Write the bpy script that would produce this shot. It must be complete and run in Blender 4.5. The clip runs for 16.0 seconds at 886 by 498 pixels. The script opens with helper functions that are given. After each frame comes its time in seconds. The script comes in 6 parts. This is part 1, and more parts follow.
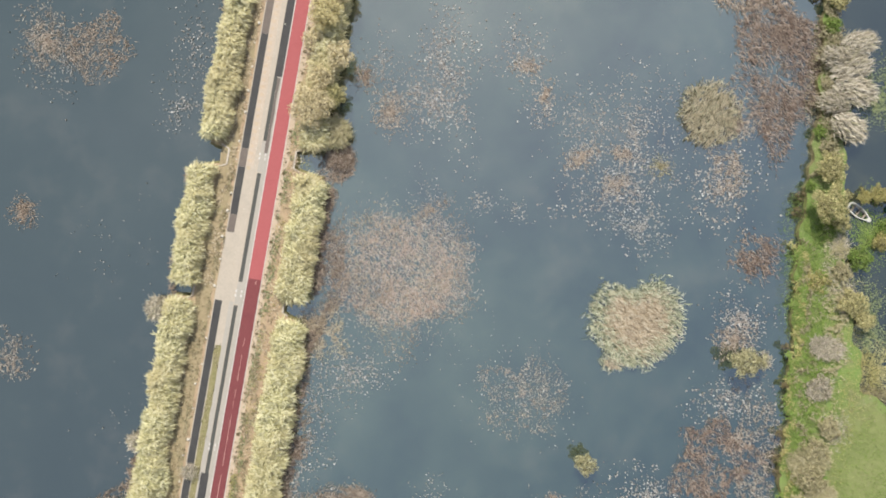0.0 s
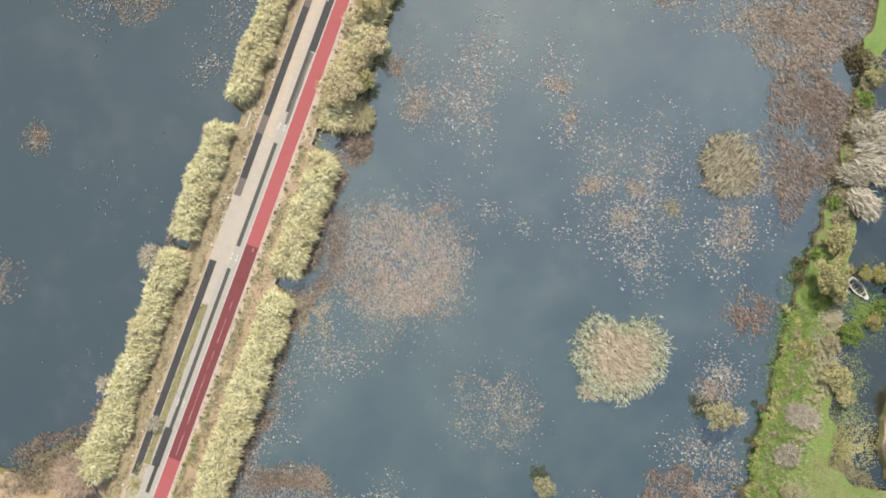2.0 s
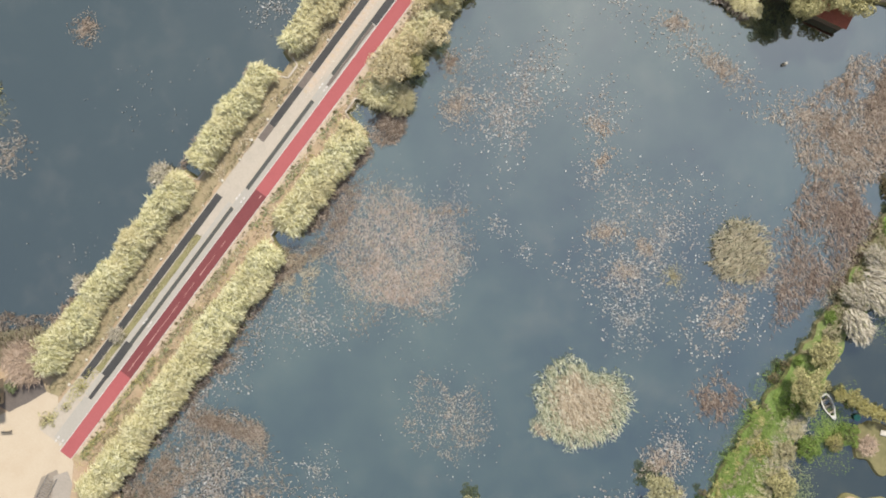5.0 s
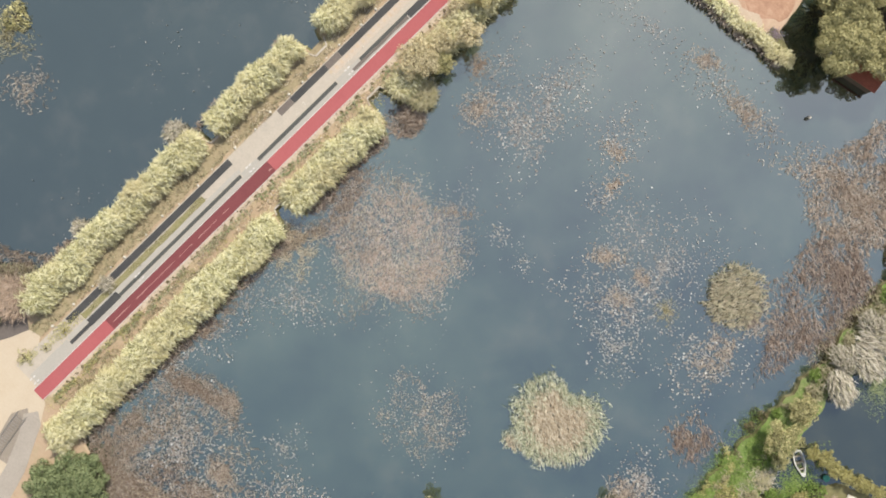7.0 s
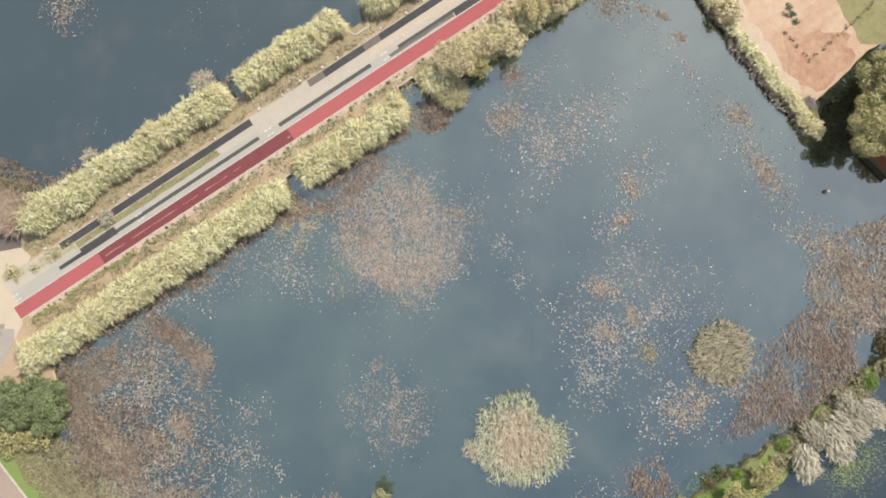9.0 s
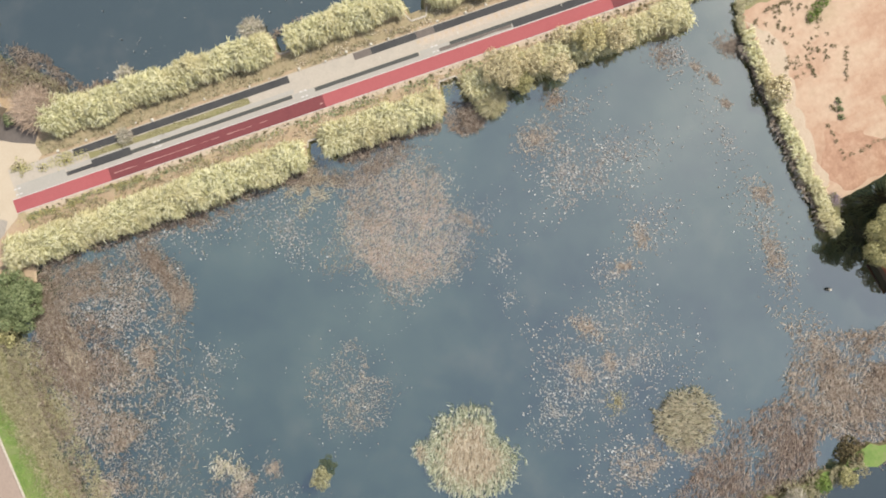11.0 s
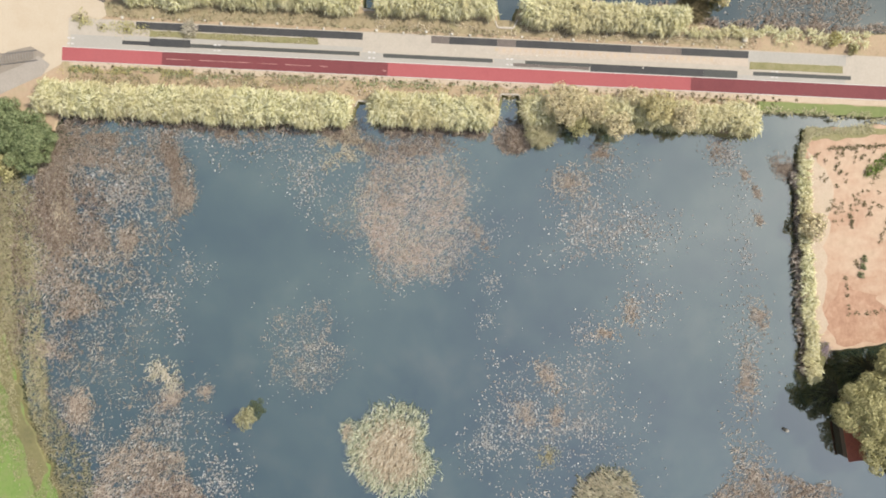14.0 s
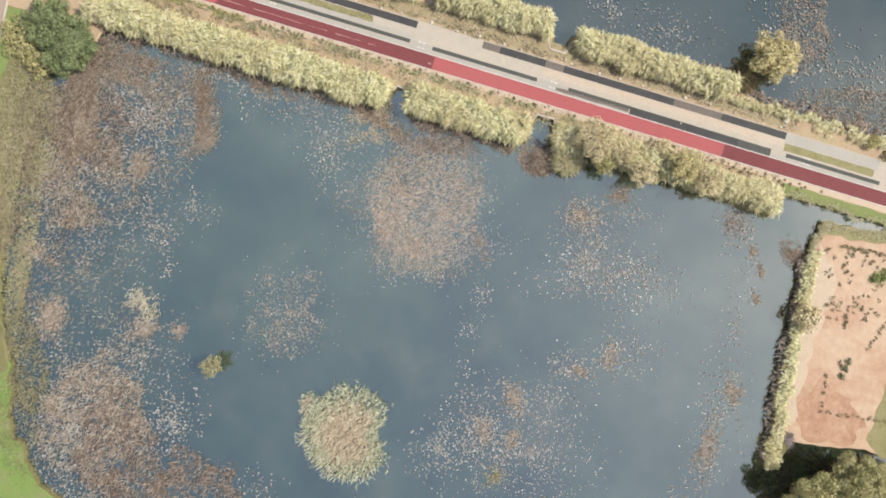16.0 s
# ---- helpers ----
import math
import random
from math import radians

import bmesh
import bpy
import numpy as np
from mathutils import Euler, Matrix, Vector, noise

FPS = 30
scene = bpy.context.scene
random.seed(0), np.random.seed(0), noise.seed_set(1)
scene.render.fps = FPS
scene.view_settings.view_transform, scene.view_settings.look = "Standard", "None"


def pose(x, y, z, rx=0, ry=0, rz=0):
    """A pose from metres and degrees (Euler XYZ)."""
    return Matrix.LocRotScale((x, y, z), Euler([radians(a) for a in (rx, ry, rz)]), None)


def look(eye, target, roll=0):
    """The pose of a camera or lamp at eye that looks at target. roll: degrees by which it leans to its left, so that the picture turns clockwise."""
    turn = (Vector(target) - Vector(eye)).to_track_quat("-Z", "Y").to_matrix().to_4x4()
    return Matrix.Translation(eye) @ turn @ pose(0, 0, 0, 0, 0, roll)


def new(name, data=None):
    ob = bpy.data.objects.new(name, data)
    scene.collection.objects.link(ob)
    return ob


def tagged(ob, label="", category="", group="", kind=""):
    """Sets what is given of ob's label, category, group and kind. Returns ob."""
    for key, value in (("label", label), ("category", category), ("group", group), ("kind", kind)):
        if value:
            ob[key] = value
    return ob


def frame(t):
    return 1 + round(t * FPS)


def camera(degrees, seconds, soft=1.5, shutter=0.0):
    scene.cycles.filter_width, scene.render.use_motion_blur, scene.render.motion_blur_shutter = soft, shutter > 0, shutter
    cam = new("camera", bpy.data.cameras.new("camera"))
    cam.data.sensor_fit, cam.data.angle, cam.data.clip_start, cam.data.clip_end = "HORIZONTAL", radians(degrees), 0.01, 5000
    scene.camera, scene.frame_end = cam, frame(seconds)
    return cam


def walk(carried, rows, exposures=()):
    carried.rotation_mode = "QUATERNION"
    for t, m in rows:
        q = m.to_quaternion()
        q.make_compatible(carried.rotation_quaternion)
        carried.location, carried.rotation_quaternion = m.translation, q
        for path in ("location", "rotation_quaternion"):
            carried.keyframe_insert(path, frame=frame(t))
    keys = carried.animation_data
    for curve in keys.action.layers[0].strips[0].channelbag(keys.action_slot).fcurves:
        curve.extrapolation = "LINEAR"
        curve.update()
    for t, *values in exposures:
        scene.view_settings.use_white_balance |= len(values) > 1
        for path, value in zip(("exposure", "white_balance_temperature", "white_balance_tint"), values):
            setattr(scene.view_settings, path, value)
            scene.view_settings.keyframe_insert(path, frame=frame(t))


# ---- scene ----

from mathutils.geometry import delaunay_2d_cdt

# ---- camera: a drone that hovers and turns, looking straight down ----
cam = camera(63.1, 16.0, soft=1.85)
PATH = [
    (0, 0.000, 0.000, 127.70, 0.00), (0.5, -0.005, 0.048, 127.73, 2.72), (1, -0.010, 0.096, 127.77, 5.37),
    (1.5, -0.015, 0.143, 127.80, 7.85), (2, -0.020, 0.191, 127.84, 10.30), (2.5, -0.025, 0.239, 127.87, 12.76),
    (3, -0.030, 0.287, 127.90, 15.80), (3.5, -0.035, 0.335, 127.94, 19.26), (4, -0.040, 0.383, 127.97, 22.18),
    (6.5, 0.016, 0.403, 128.03, 33.25), (7, 0.028, 0.406, 128.04, 35.64), (7.5, 0.039, 0.410, 128.06, 38.28),
    (8, 0.050, 0.414, 128.07, 41.04), (8.5, 0.061, 0.418, 128.08, 43.68), (9, 0.073, 0.422, 128.09, 46.87),
    (11.5, -0.138, 0.522, 128.15, 64.85), (12, -0.180, 0.543, 128.17, 68.38), (12.5, -0.222, 0.563, 128.18, 71.83),
    (13, -0.267, 0.537, 128.26, 75.58), (13.5, -0.311, 0.512, 128.35, 79.32), (14, -0.356, 0.487, 128.43, 82.91),
    (14.5, -0.400, 0.462, 128.52, 86.44), (15, -0.445, 0.436, 128.60, 89.97), (15.5, -0.489, 0.411, 128.69, 93.44),
    (16, -0.534, 0.386, 128.77, 96.96),
]
walk(cam, [(t, pose(x, y, z, 0, 0, a)) for t, x, y, z, a in PATH])

# ---- light ----
SUN_EL, SUN_AZ = radians(50), math.atan2(-0.22, 0.97)
world = bpy.data.worlds.new("sky")
scene.world = world
world.use_nodes = True
wn = world.node_tree
sky = wn.nodes.new("ShaderNodeTexSky")
sky.sky_type, sky.sun_disc, sky.sun_elevation, sky.sun_rotation = "NISHITA", False, SUN_EL, SUN_AZ
sky.dust_density, sky.air_density, sky.ozone_density = 2.4, 0.8, 0.8
wn.nodes["Background"].inputs[1].default_value = 0.105
# thin high cloud drawn over the blue
tc = wn.nodes.new("ShaderNodeTexCoord")
cl = wn.nodes.new("ShaderNodeTexNoise")
cl.inputs["Scale"].default_value, cl.inputs["Detail"].default_value, cl.inputs["Roughness"].default_value = 4.2, 8, 0.62
wn.links.new(tc.outputs["Generated"], cl.inputs["Vector"])
lean = wn.nodes.new("ShaderNodeVectorMath")
lean.operation = "DOT_PRODUCT"
lean.inputs[1].default_value = (-0.85, 0.5, 0.0)
wn.links.new(tc.outputs["Generated"], lean.inputs[0])
puff = wn.nodes.new("ShaderNodeMath")
puff.operation, puff.inputs[1].default_value, puff.inputs[2].default_value = "MULTIPLY_ADD", 0.75, 0.15
wn.links.new(cl.outputs["Fac"], puff.inputs[0])
veil = wn.nodes.new("ShaderNodeMath")
veil.operation, veil.use_clamp = "ADD", True
wn.links.new(puff.outputs[0], veil.inputs[0])
wn.links.new(lean.outputs["Value"], veil.inputs[1])
wm = wn.nodes.new("ShaderNodeMix")
wm.data_type = "RGBA"
wn.links.new(veil.outputs[0], wm.inputs[0])
wn.links.new(sky.outputs[0], wm.inputs[6])
wm.inputs[7].default_value = (1.78, 2.24, 2.98, 1)
# bright haze low in the sky all round, thinning towards the zenith
sep = wn.nodes.new("ShaderNodeSeparateXYZ")
wn.links.new(tc.outputs["Generated"], sep.inputs[0])
rise = wn.nodes.new("ShaderNodeMapRange")
rise.interpolation_type = "SMOOTHSTEP"
rise.inputs["From Min"].default_value, rise.inputs["From Max"].default_value = 0.25, 0.79
wn.links.new(sep.outputs[2], rise.inputs[0])
haze = wn.nodes.new("ShaderNodeMix")
haze.data_type = "RGBA"
wn.links.new(rise.outputs[0], haze.inputs[0])
haze.inputs[6].default_value = (4.6, 4.2, 3.6, 1)
wn.links.new(wm.outputs[2], haze.inputs[7])
wn.links.new(haze.outputs[2], wn.nodes["Background"].inputs[0])
sun = bpy.data.lights.new("sun", "SUN")
sun.energy, sun.angle, sun.color = 2.7, radians(4), (1.0, 0.93, 0.82)
sun_ob = new("sun", sun)
sun_dir = Vector((math.sin(SUN_AZ) * math.cos(SUN_EL), math.cos(SUN_AZ) * math.cos(SUN_EL), math.sin(SUN_EL)))
sun_ob.matrix_world = look(sun_dir * 300, (0, 0, 0))
scene.view_settings.exposure = 1.31

WATER = -1.0

# ---- materials ----
def base_mat(name):
    m = bpy.data.materials.new(name)
    m.use_nodes = True
    return m, m.node_tree, m.node_tree.nodes["Principled BSDF"]


def ramp(nt, fac, stops):
    r = nt.nodes.new("ShaderNodeValToRGB")
    while len(r.color_ramp.elements) < len(stops):
        r.color_ramp.elements.new(0.5)
    for e, (p, c) in zip(r.color_ramp.elements, stops):
        e.position, e.color = p, (*c, 1)
    nt.links.new(fac, r.inputs[0])
    return r.outputs[0]


def noise_tex(nt, scale, detail=4, rough=0.6, stretch=None, turn=0):
    geo = nt.nodes.new("ShaderNodeNewGeometry")
    n = nt.nodes.new("ShaderNodeTexNoise")
    n.inputs["Scale"].default_value, n.inputs["Detail"].default_value, n.inputs["Roughness"].default_value = scale, detail, rough
    src = geo.outputs["Position"]
    if stretch:
        mp = nt.nodes.new("ShaderNodeMapping")
        mp.inputs["Rotation"].default_value = (0, 0, turn)
        mp.inputs["Scale"].default_value = stretch
        nt.links.new(src, mp.inputs[0])
        src = mp.outputs[0]
    nt.links.new(src, n.inputs["Vector"])
    return n.outputs["Fac"]


def mixc(nt, fac, a, b, mode="MIX"):
    m = nt.nodes.new("ShaderNodeMix")
    m.data_type, m.blend_type = "RGBA", mode
    if isinstance(fac, float):
        m.inputs[0].default_value = fac
    else:
        nt.links.new(fac, m.inputs[0])
    nt.links.new(a, m.inputs[6])
    nt.links.new(b, m.inputs[7])
    return m.outputs[2]


def ground_mat(name, big, small, rough=0.9, s_big=0.12, s_small=2.5, bump=0.3, mix=0.45, stretch=None, turn=0):
    """Two scales of mottling: broad stains and fine grain."""
    m, nt, b = base_mat(name)
    a = ramp(nt, noise_tex(nt, s_big, 5, 0.62, stretch, turn), [(0.3 + 0.4 * i / (len(big) - 1), c) for i, c in enumerate(big)])
    f = noise_tex(nt, s_small, 6, 0.7)
    d = ramp(nt, f, [(0.32 + 0.36 * i / (len(small) - 1), c) for i, c in enumerate(small)])
    nt.links.new(mixc(nt, mix, a, d), b.inputs["Base Color"])
    b.inputs["Roughness"].default_value = rough
    bp = nt.nodes.new("ShaderNodeBump")
    bp.inputs["Strength"].default_value, bp.inputs["Distance"].default_value = bump, 0.15
    nt.links.new(f, bp.inputs["Height"])
    nt.links.new(bp.outputs[0], b.inputs["Normal"])
    return m


def leaf_mat(name, cols, sheer=0.25, patch=0.15, tint=None):
    """Leaves: each leaf its own shade, with broad patches through the stand."""
    m, nt, b = base_mat(name)
    geo = nt.nodes.new("ShaderNodeNewGeometry")
    col = ramp(nt, geo.outputs["Random Per Island"], [(i / (len(cols) - 1), c) for i, c in enumerate(cols)])
    if tint:
        f = ramp(nt, noise_tex(nt, patch, 3), [(0.4, (0, 0, 0)), (0.65, (0.6, 0.6, 0.6))])
        t = nt.nodes.new("ShaderNodeRGB")
        t.outputs[0].default_value = (*tint, 1)
        col = mixc(nt, f, col, t.outputs[0])
    nt.links.new(col, b.inputs["Base Color"])
    b.inputs["Roughness"].default_value = 0.65
    b.inputs["Specular IOR Level"].default_value = 0.25
    tr = nt.nodes.new("ShaderNodeBsdfTranslucent")
    nt.links.new(col, tr.inputs[0])
    mx = nt.nodes.new("ShaderNodeMixShader")
    mx.inputs[0].default_value = sheer
    nt.links.new(b.outputs[0], mx.inputs[1])
    nt.links.new(tr.outputs[0], mx.inputs[2])
    nt.links.new(mx.outputs[0], nt.nodes["Material Output"].inputs[0])
    return m


def plain_mat(name, col, rough=0.6, vary=0.25, scale=3.0, metallic=0.0):
    m, nt, b = base_mat(name)
    lo, hi = [tuple(c * k for c in col) for k in (1 - vary, 1 + vary)]
    nt.links.new(ramp(nt, noise_tex(nt, scale, 6, 0.7), [(0.3, lo), (0.7, hi)]), b.inputs["Base Color"])
    b.inputs["Roughness"].default_value, b.inputs["Metallic"].default_value = rough, metallic
    return m


def water_mat(name, body, silt_sheen, gloss, skin=(0.98, 1, 0.90), tone_lean=(0, 0, 0)):
    """Turbid still pond: a murky body of silt and painted sky tone under a mirror-like skin."""
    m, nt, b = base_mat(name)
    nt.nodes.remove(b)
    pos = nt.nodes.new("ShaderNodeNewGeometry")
    # Body tone slopes across the pond: sky tint put into the colour.
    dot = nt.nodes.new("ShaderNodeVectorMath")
    dot.operation, dot.inputs[1].default_value = "DOT_PRODUCT", tone_lean
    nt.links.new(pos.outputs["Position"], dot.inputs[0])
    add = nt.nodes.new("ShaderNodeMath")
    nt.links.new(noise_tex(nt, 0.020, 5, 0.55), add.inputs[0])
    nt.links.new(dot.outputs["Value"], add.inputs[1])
    # Both scales of mottling mix silt with painted wisps of reflected cloud.
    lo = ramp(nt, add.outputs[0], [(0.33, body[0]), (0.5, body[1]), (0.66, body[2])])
    hi = ramp(nt, noise_tex(nt, 0.07, 9, 0.72), [(0.36, body[0]), (0.52, body[1]), (0.70, silt_sheen)])
    dif = nt.nodes.new("ShaderNodeBsdfDiffuse")
    nt.links.new(mixc(nt, 0.5, lo, hi), dif.inputs[0])
    gl = nt.nodes.new("ShaderNodeBsdfGlossy")
    gl.inputs["Roughness"].default_value = 0.03
    gl.inputs["Color"].default_value = (*skin, 1)
    bp = nt.nodes.new("ShaderNodeBump")
    bp.inputs["Strength"].default_value, bp.inputs["Distance"].default_value = 0.045, 0.05
    nt.links.new(noise_tex(nt, 1.6, 3, 0.6), bp.inputs["Height"])
    nt.links.new(bp.outputs[0], gl.inputs["Normal"])
    mx = nt.nodes.new("ShaderNodeMixShader")
    mx.inputs[0].default_value = gloss
    nt.links.new(dif.outputs[0], mx.inputs[1])
    nt.links.new(gl.outputs[0], mx.inputs[2])
    nt.links.new(mx.outputs[0], nt.nodes["Material Output"].inputs[0])
    return m


M_WATER = water_mat("silty_pond_water", ((0.004, 0.010, 0.009), (0.025, 0.040, 0.028), (0.062, 0.084, 0.058)), (0.078, 0.082, 0.058), 0.297, tone_lean=(-0.0010, -0.0010, 0))
M_WATERC = water_mat("green_channel_water", ((0.004, 0.006, 0.005), (0.010, 0.014, 0.010), (0.028, 0.032, 0.019)), (0.05, 0.05, 0.028), 0.19, (0.95, 1, 0.88))
M_WATERW = water_mat("dark_pond_water", ((0.003, 0.005, 0.007), (0.007, 0.010, 0.011), (0.022, 0.026, 0.025)), (0.05, 0.044, 0.038), 0.235, (0.95, 1, 0.85))
M_FAR = ground_mat("far_grassland", [(0.06, 0.078, 0.03), (0.12, 0.12, 0.06), (0.168, 0.144, 0.084)], [(0.06, 0.078, 0.03), (0.132, 0.12, 0.06)], s_big=0.01, s_small=0.3)
M_BANK = ground_mat("embankment_soil", [(0.184, 0.121, 0.073), (0.280, 0.204, 0.127), (0.210, 0.188, 0.092)], [(0.191, 0.127, 0.080), (0.356, 0.273, 0.184), (0.159, 0.153, 0.067)], s_big=0.22, s_small=1.6, mix=0.5)
M_VERGE = ground_mat("sandy_verge", [(0.324, 0.246, 0.174), (0.384, 0.306, 0.228), (0.3, 0.252, 0.168)], [(0.276, 0.21, 0.144), (0.444, 0.372, 0.294)], s_big=0.5, s_small=4)
M_VERGEW = ground_mat("olive_dry_verge", [(0.17, 0.135, 0.072), (0.25, 0.20, 0.12), (0.19, 0.175, 0.085)], [(0.15, 0.125, 0.065), (0.29, 0.235, 0.15)], s_big=0.35, s_small=2.2)
M_WALK = ground_mat("worn_tan_walk", [(0.22, 0.195, 0.165), (0.28, 0.25, 0.215)], [(0.20, 0.178, 0.15), (0.31, 0.275, 0.235)], s_big=0.3, s_small=3, bump=0.1)
M_PAD = ground_mat("brown_rack_pad", [(0.17, 0.145, 0.115), (0.225, 0.19, 0.155)], [(0.15, 0.13, 0.105), (0.25, 0.215, 0.175)], s_big=0.3, s_small=2.5, bump=0.1)
M_DARKP = ground_mat("dark_ground_patch", [(0.075, 0.063, 0.056), (0.11, 0.093, 0.083)], [(0.07, 0.06, 0.053), (0.135, 0.115, 0.1)], s_big=0.3, s_small=2.5, bump=0.1)
M_DIRT = ground_mat("orange_dirt", [(0.264, 0.18, 0.114), (0.324, 0.24, 0.162), (0.252, 0.216, 0.126)], [(0.24, 0.168, 0.108), (0.36, 0.276, 0.192)], s_big=0.3, s_small=2.0)
M_SAND = ground_mat("sand_paving", [(0.342, 0.276, 0.198), (0.378, 0.318, 0.24), (0.336, 0.276, 0.204)], [(0.33, 0.27, 0.198), (0.39, 0.336, 0.258)], s_big=0.15, s_small=3, bump=0.1)
M_FIELD = ground_mat("pink_soil", [(0.24, 0.13, 0.082), (0.33, 0.205, 0.135), (0.40, 0.30, 0.215), (0.30, 0.24, 0.15)], [(0.23, 0.14, 0.09), (0.40, 0.295, 0.21)], s_big=0.11, s_small=0.9, mix=0.42, stretch=(1, 0.45, 1), turn=0.3)
M_REDSOIL = ground_mat("reddish_soil", [(0.22, 0.115, 0.072), (0.30, 0.17, 0.11), (0.36, 0.24, 0.165)], [(0.20, 0.11, 0.07), (0.37, 0.25, 0.17)], s_big=0.25, s_small=1.0, mix=0.45)
M_GRASS = ground_mat("green_grass", [(0.071, 0.131, 0.025), (0.110, 0.176, 0.037), (0.138, 0.164, 0.056), (0.160, 0.150, 0.084)], [(0.066, 0.120, 0.025), (0.127, 0.187, 0.045), (0.166, 0.170, 0.078)], s_big=0.24, s_small=1.5, mix=0.45)
M_MEADOW = ground_mat("pale_meadow", [(0.108, 0.137, 0.041), (0.146, 0.172, 0.056), (0.178, 0.175, 0.084)], [(0.086, 0.113, 0.033), (0.167, 0.186, 0.074)], s_big=0.09, s_small=1.2, mix=0.4)
M_OLIVE = ground_mat("olive_scrub_ground", [(0.078, 0.078, 0.03), (0.132, 0.126, 0.048), (0.18, 0.144, 0.078)], [(0.072, 0.072, 0.03), (0.18, 0.156, 0.078)], s_big=0.2, s_small=1.4, mix=0.5)
M_TREESHADE = ground_mat("tree_shade_ground", [(0.03, 0.024, 0.018), (0.054, 0.042, 0.03)], [(0.024, 0.021, 0.015), (0.066, 0.054, 0.036)], s_big=0.4, s_small=2)
PT = math.atan2(0.171, 0.985)
M_CONC = ground_mat("old_concrete", [(0.288, 0.256, 0.211), (0.335, 0.297, 0.246), (0.282, 0.256, 0.215)], [(0.258, 0.230, 0.193), (0.364, 0.323, 0.267)], s_big=0.25, s_small=2.5, bump=0.1)
M_WORN = ground_mat("worn_sandy_concrete", [(0.310, 0.254, 0.196), (0.373, 0.315, 0.252), (0.320, 0.276, 0.227)], [(0.261, 0.213, 0.167), (0.417, 0.358, 0.297)], s_big=0.5, s_small=4, bump=0.15)
M_GREY = ground_mat("grey_concrete", [(0.247, 0.234, 0.206), (0.297, 0.279, 0.246)], [(0.229, 0.216, 0.193), (0.321, 0.303, 0.268)], s_big=0.25, s_small=3, bump=0.1)
M_ASPH = ground_mat("dark_asphalt", [(0.020, 0.021, 0.022), (0.033, 0.033, 0.034), (0.048, 0.047, 0.044)], [(0.023, 0.024, 0.026), (0.043, 0.043, 0.042)], s_big=0.3, s_small=3, rough=0.85, bump=0.15)
M_ASPH2 = ground_mat("green_grey_asphalt", [(0.037, 0.04, 0.037), (0.051, 0.054, 0.05)], [(0.036, 0.039, 0.036), (0.066, 0.066, 0.06)], s_big=0.3, s_small=3, rough=0.85, bump=0.15)
M_ASPH3 = ground_mat("worn_brown_asphalt", [(0.09, 0.075, 0.066), (0.126, 0.105, 0.09)], [(0.078, 0.066, 0.06), (0.15, 0.126, 0.108)], s_big=0.35, s_small=3, rough=0.9, bump=0.15)
M_RED = ground_mat("coral_red_surfacing", [(0.240, 0.057, 0.062), (0.273, 0.071, 0.073), (0.246, 0.068, 0.071)], [(0.223, 0.055, 0.059), (0.296, 0.082, 0.085)], s_big=0.12, s_small=2.5, bump=0.08, mix=0.35)
M_RED2 = ground_mat("dark_red_surfacing", [(0.108, 0.024, 0.028), (0.132, 0.032, 0.035), (0.117, 0.032, 0.034)], [(0.099, 0.022, 0.025), (0.150, 0.041, 0.044)], s_big=0.2, s_small=2.5, bump=0.08, mix=0.35)
M_PAINT = plain_mat("worn_white_paint", (0.396, 0.378, 0.354), 0.7, 0.16, 2.0)
M_CHALK = plain_mat("pink_chalk_line", (0.348, 0.198, 0.18), 0.8, 0.3, 1.5)
M_HEAD = plain_mat("culvert_concrete", (0.348, 0.312, 0.264), 0.9, 0.2, 2.0)
M_STONE = plain_mat("whitewashed_stone", (0.42, 0.39, 0.33), 0.85, 0.15, 3)
M_BARK = plain_mat("bark", (0.072, 0.054, 0.036), 0.9, 0.3, 4)
M_TWIG = leaf_mat("bare_twigs", [(0.225, 0.165, 0.113), (0.364, 0.277, 0.209), (0.434, 0.347, 0.269)], 0.1)
M_REED = leaf_mat("cane_leaves", [(0.222, 0.214, 0.103), (0.469, 0.452, 0.247), (0.702, 0.677, 0.432), (0.800, 0.779, 0.577), (0.562, 0.541, 0.300)], 0.48, 0.12, (0.538, 0.475, 0.287))
M_DRY = leaf_mat("dry_brown_reed", [(0.085, 0.060, 0.044), (0.190, 0.143, 0.109), (0.294, 0.235, 0.185), (0.418, 0.360, 0.296)], 0.25)
M_RUST = leaf_mat("rust_brown_reed", [(0.064, 0.044, 0.034), (0.144, 0.103, 0.081), (0.233, 0.178, 0.143), (0.353, 0.299, 0.251)], 0.25)
M_PINK = leaf_mat("pale_pink_straw", [(0.255, 0.186, 0.152), (0.421, 0.329, 0.273), (0.537, 0.446, 0.383), (0.587, 0.521, 0.467)], 0.3)
M_OLIVEP = leaf_mat("pale_olive_reed", [(0.136, 0.124, 0.081), (0.335, 0.298, 0.205), (0.484, 0.434, 0.329), (0.335, 0.335, 0.223)], 0.4)
M_STUB = leaf_mat("rusty_reed_stubble", [(0.107, 0.079, 0.059), (0.232, 0.184, 0.145), (0.338, 0.285, 0.233), (0.484, 0.435, 0.371)], 0.25)
M_LILY = leaf_mat("withered_floating_leaves", [(0.127, 0.119, 0.114), (0.215, 0.206, 0.197), (0.309, 0.302, 0.287), (0.207, 0.179, 0.158), (0.474, 0.477, 0.464)], 0.1)
M_PALE = leaf_mat("pale_floating_leaves", [(0.117, 0.123, 0.117), (0.211, 0.216, 0.208), (0.304, 0.304, 0.298), (0.181, 0.169, 0.152), (0.444, 0.438, 0.433)], 0.1)
M_TAN = leaf_mat("straw_reed", [(0.228, 0.179, 0.122), (0.437, 0.362, 0.262), (0.560, 0.488, 0.373), (0.627, 0.578, 0.467)], 0.38)
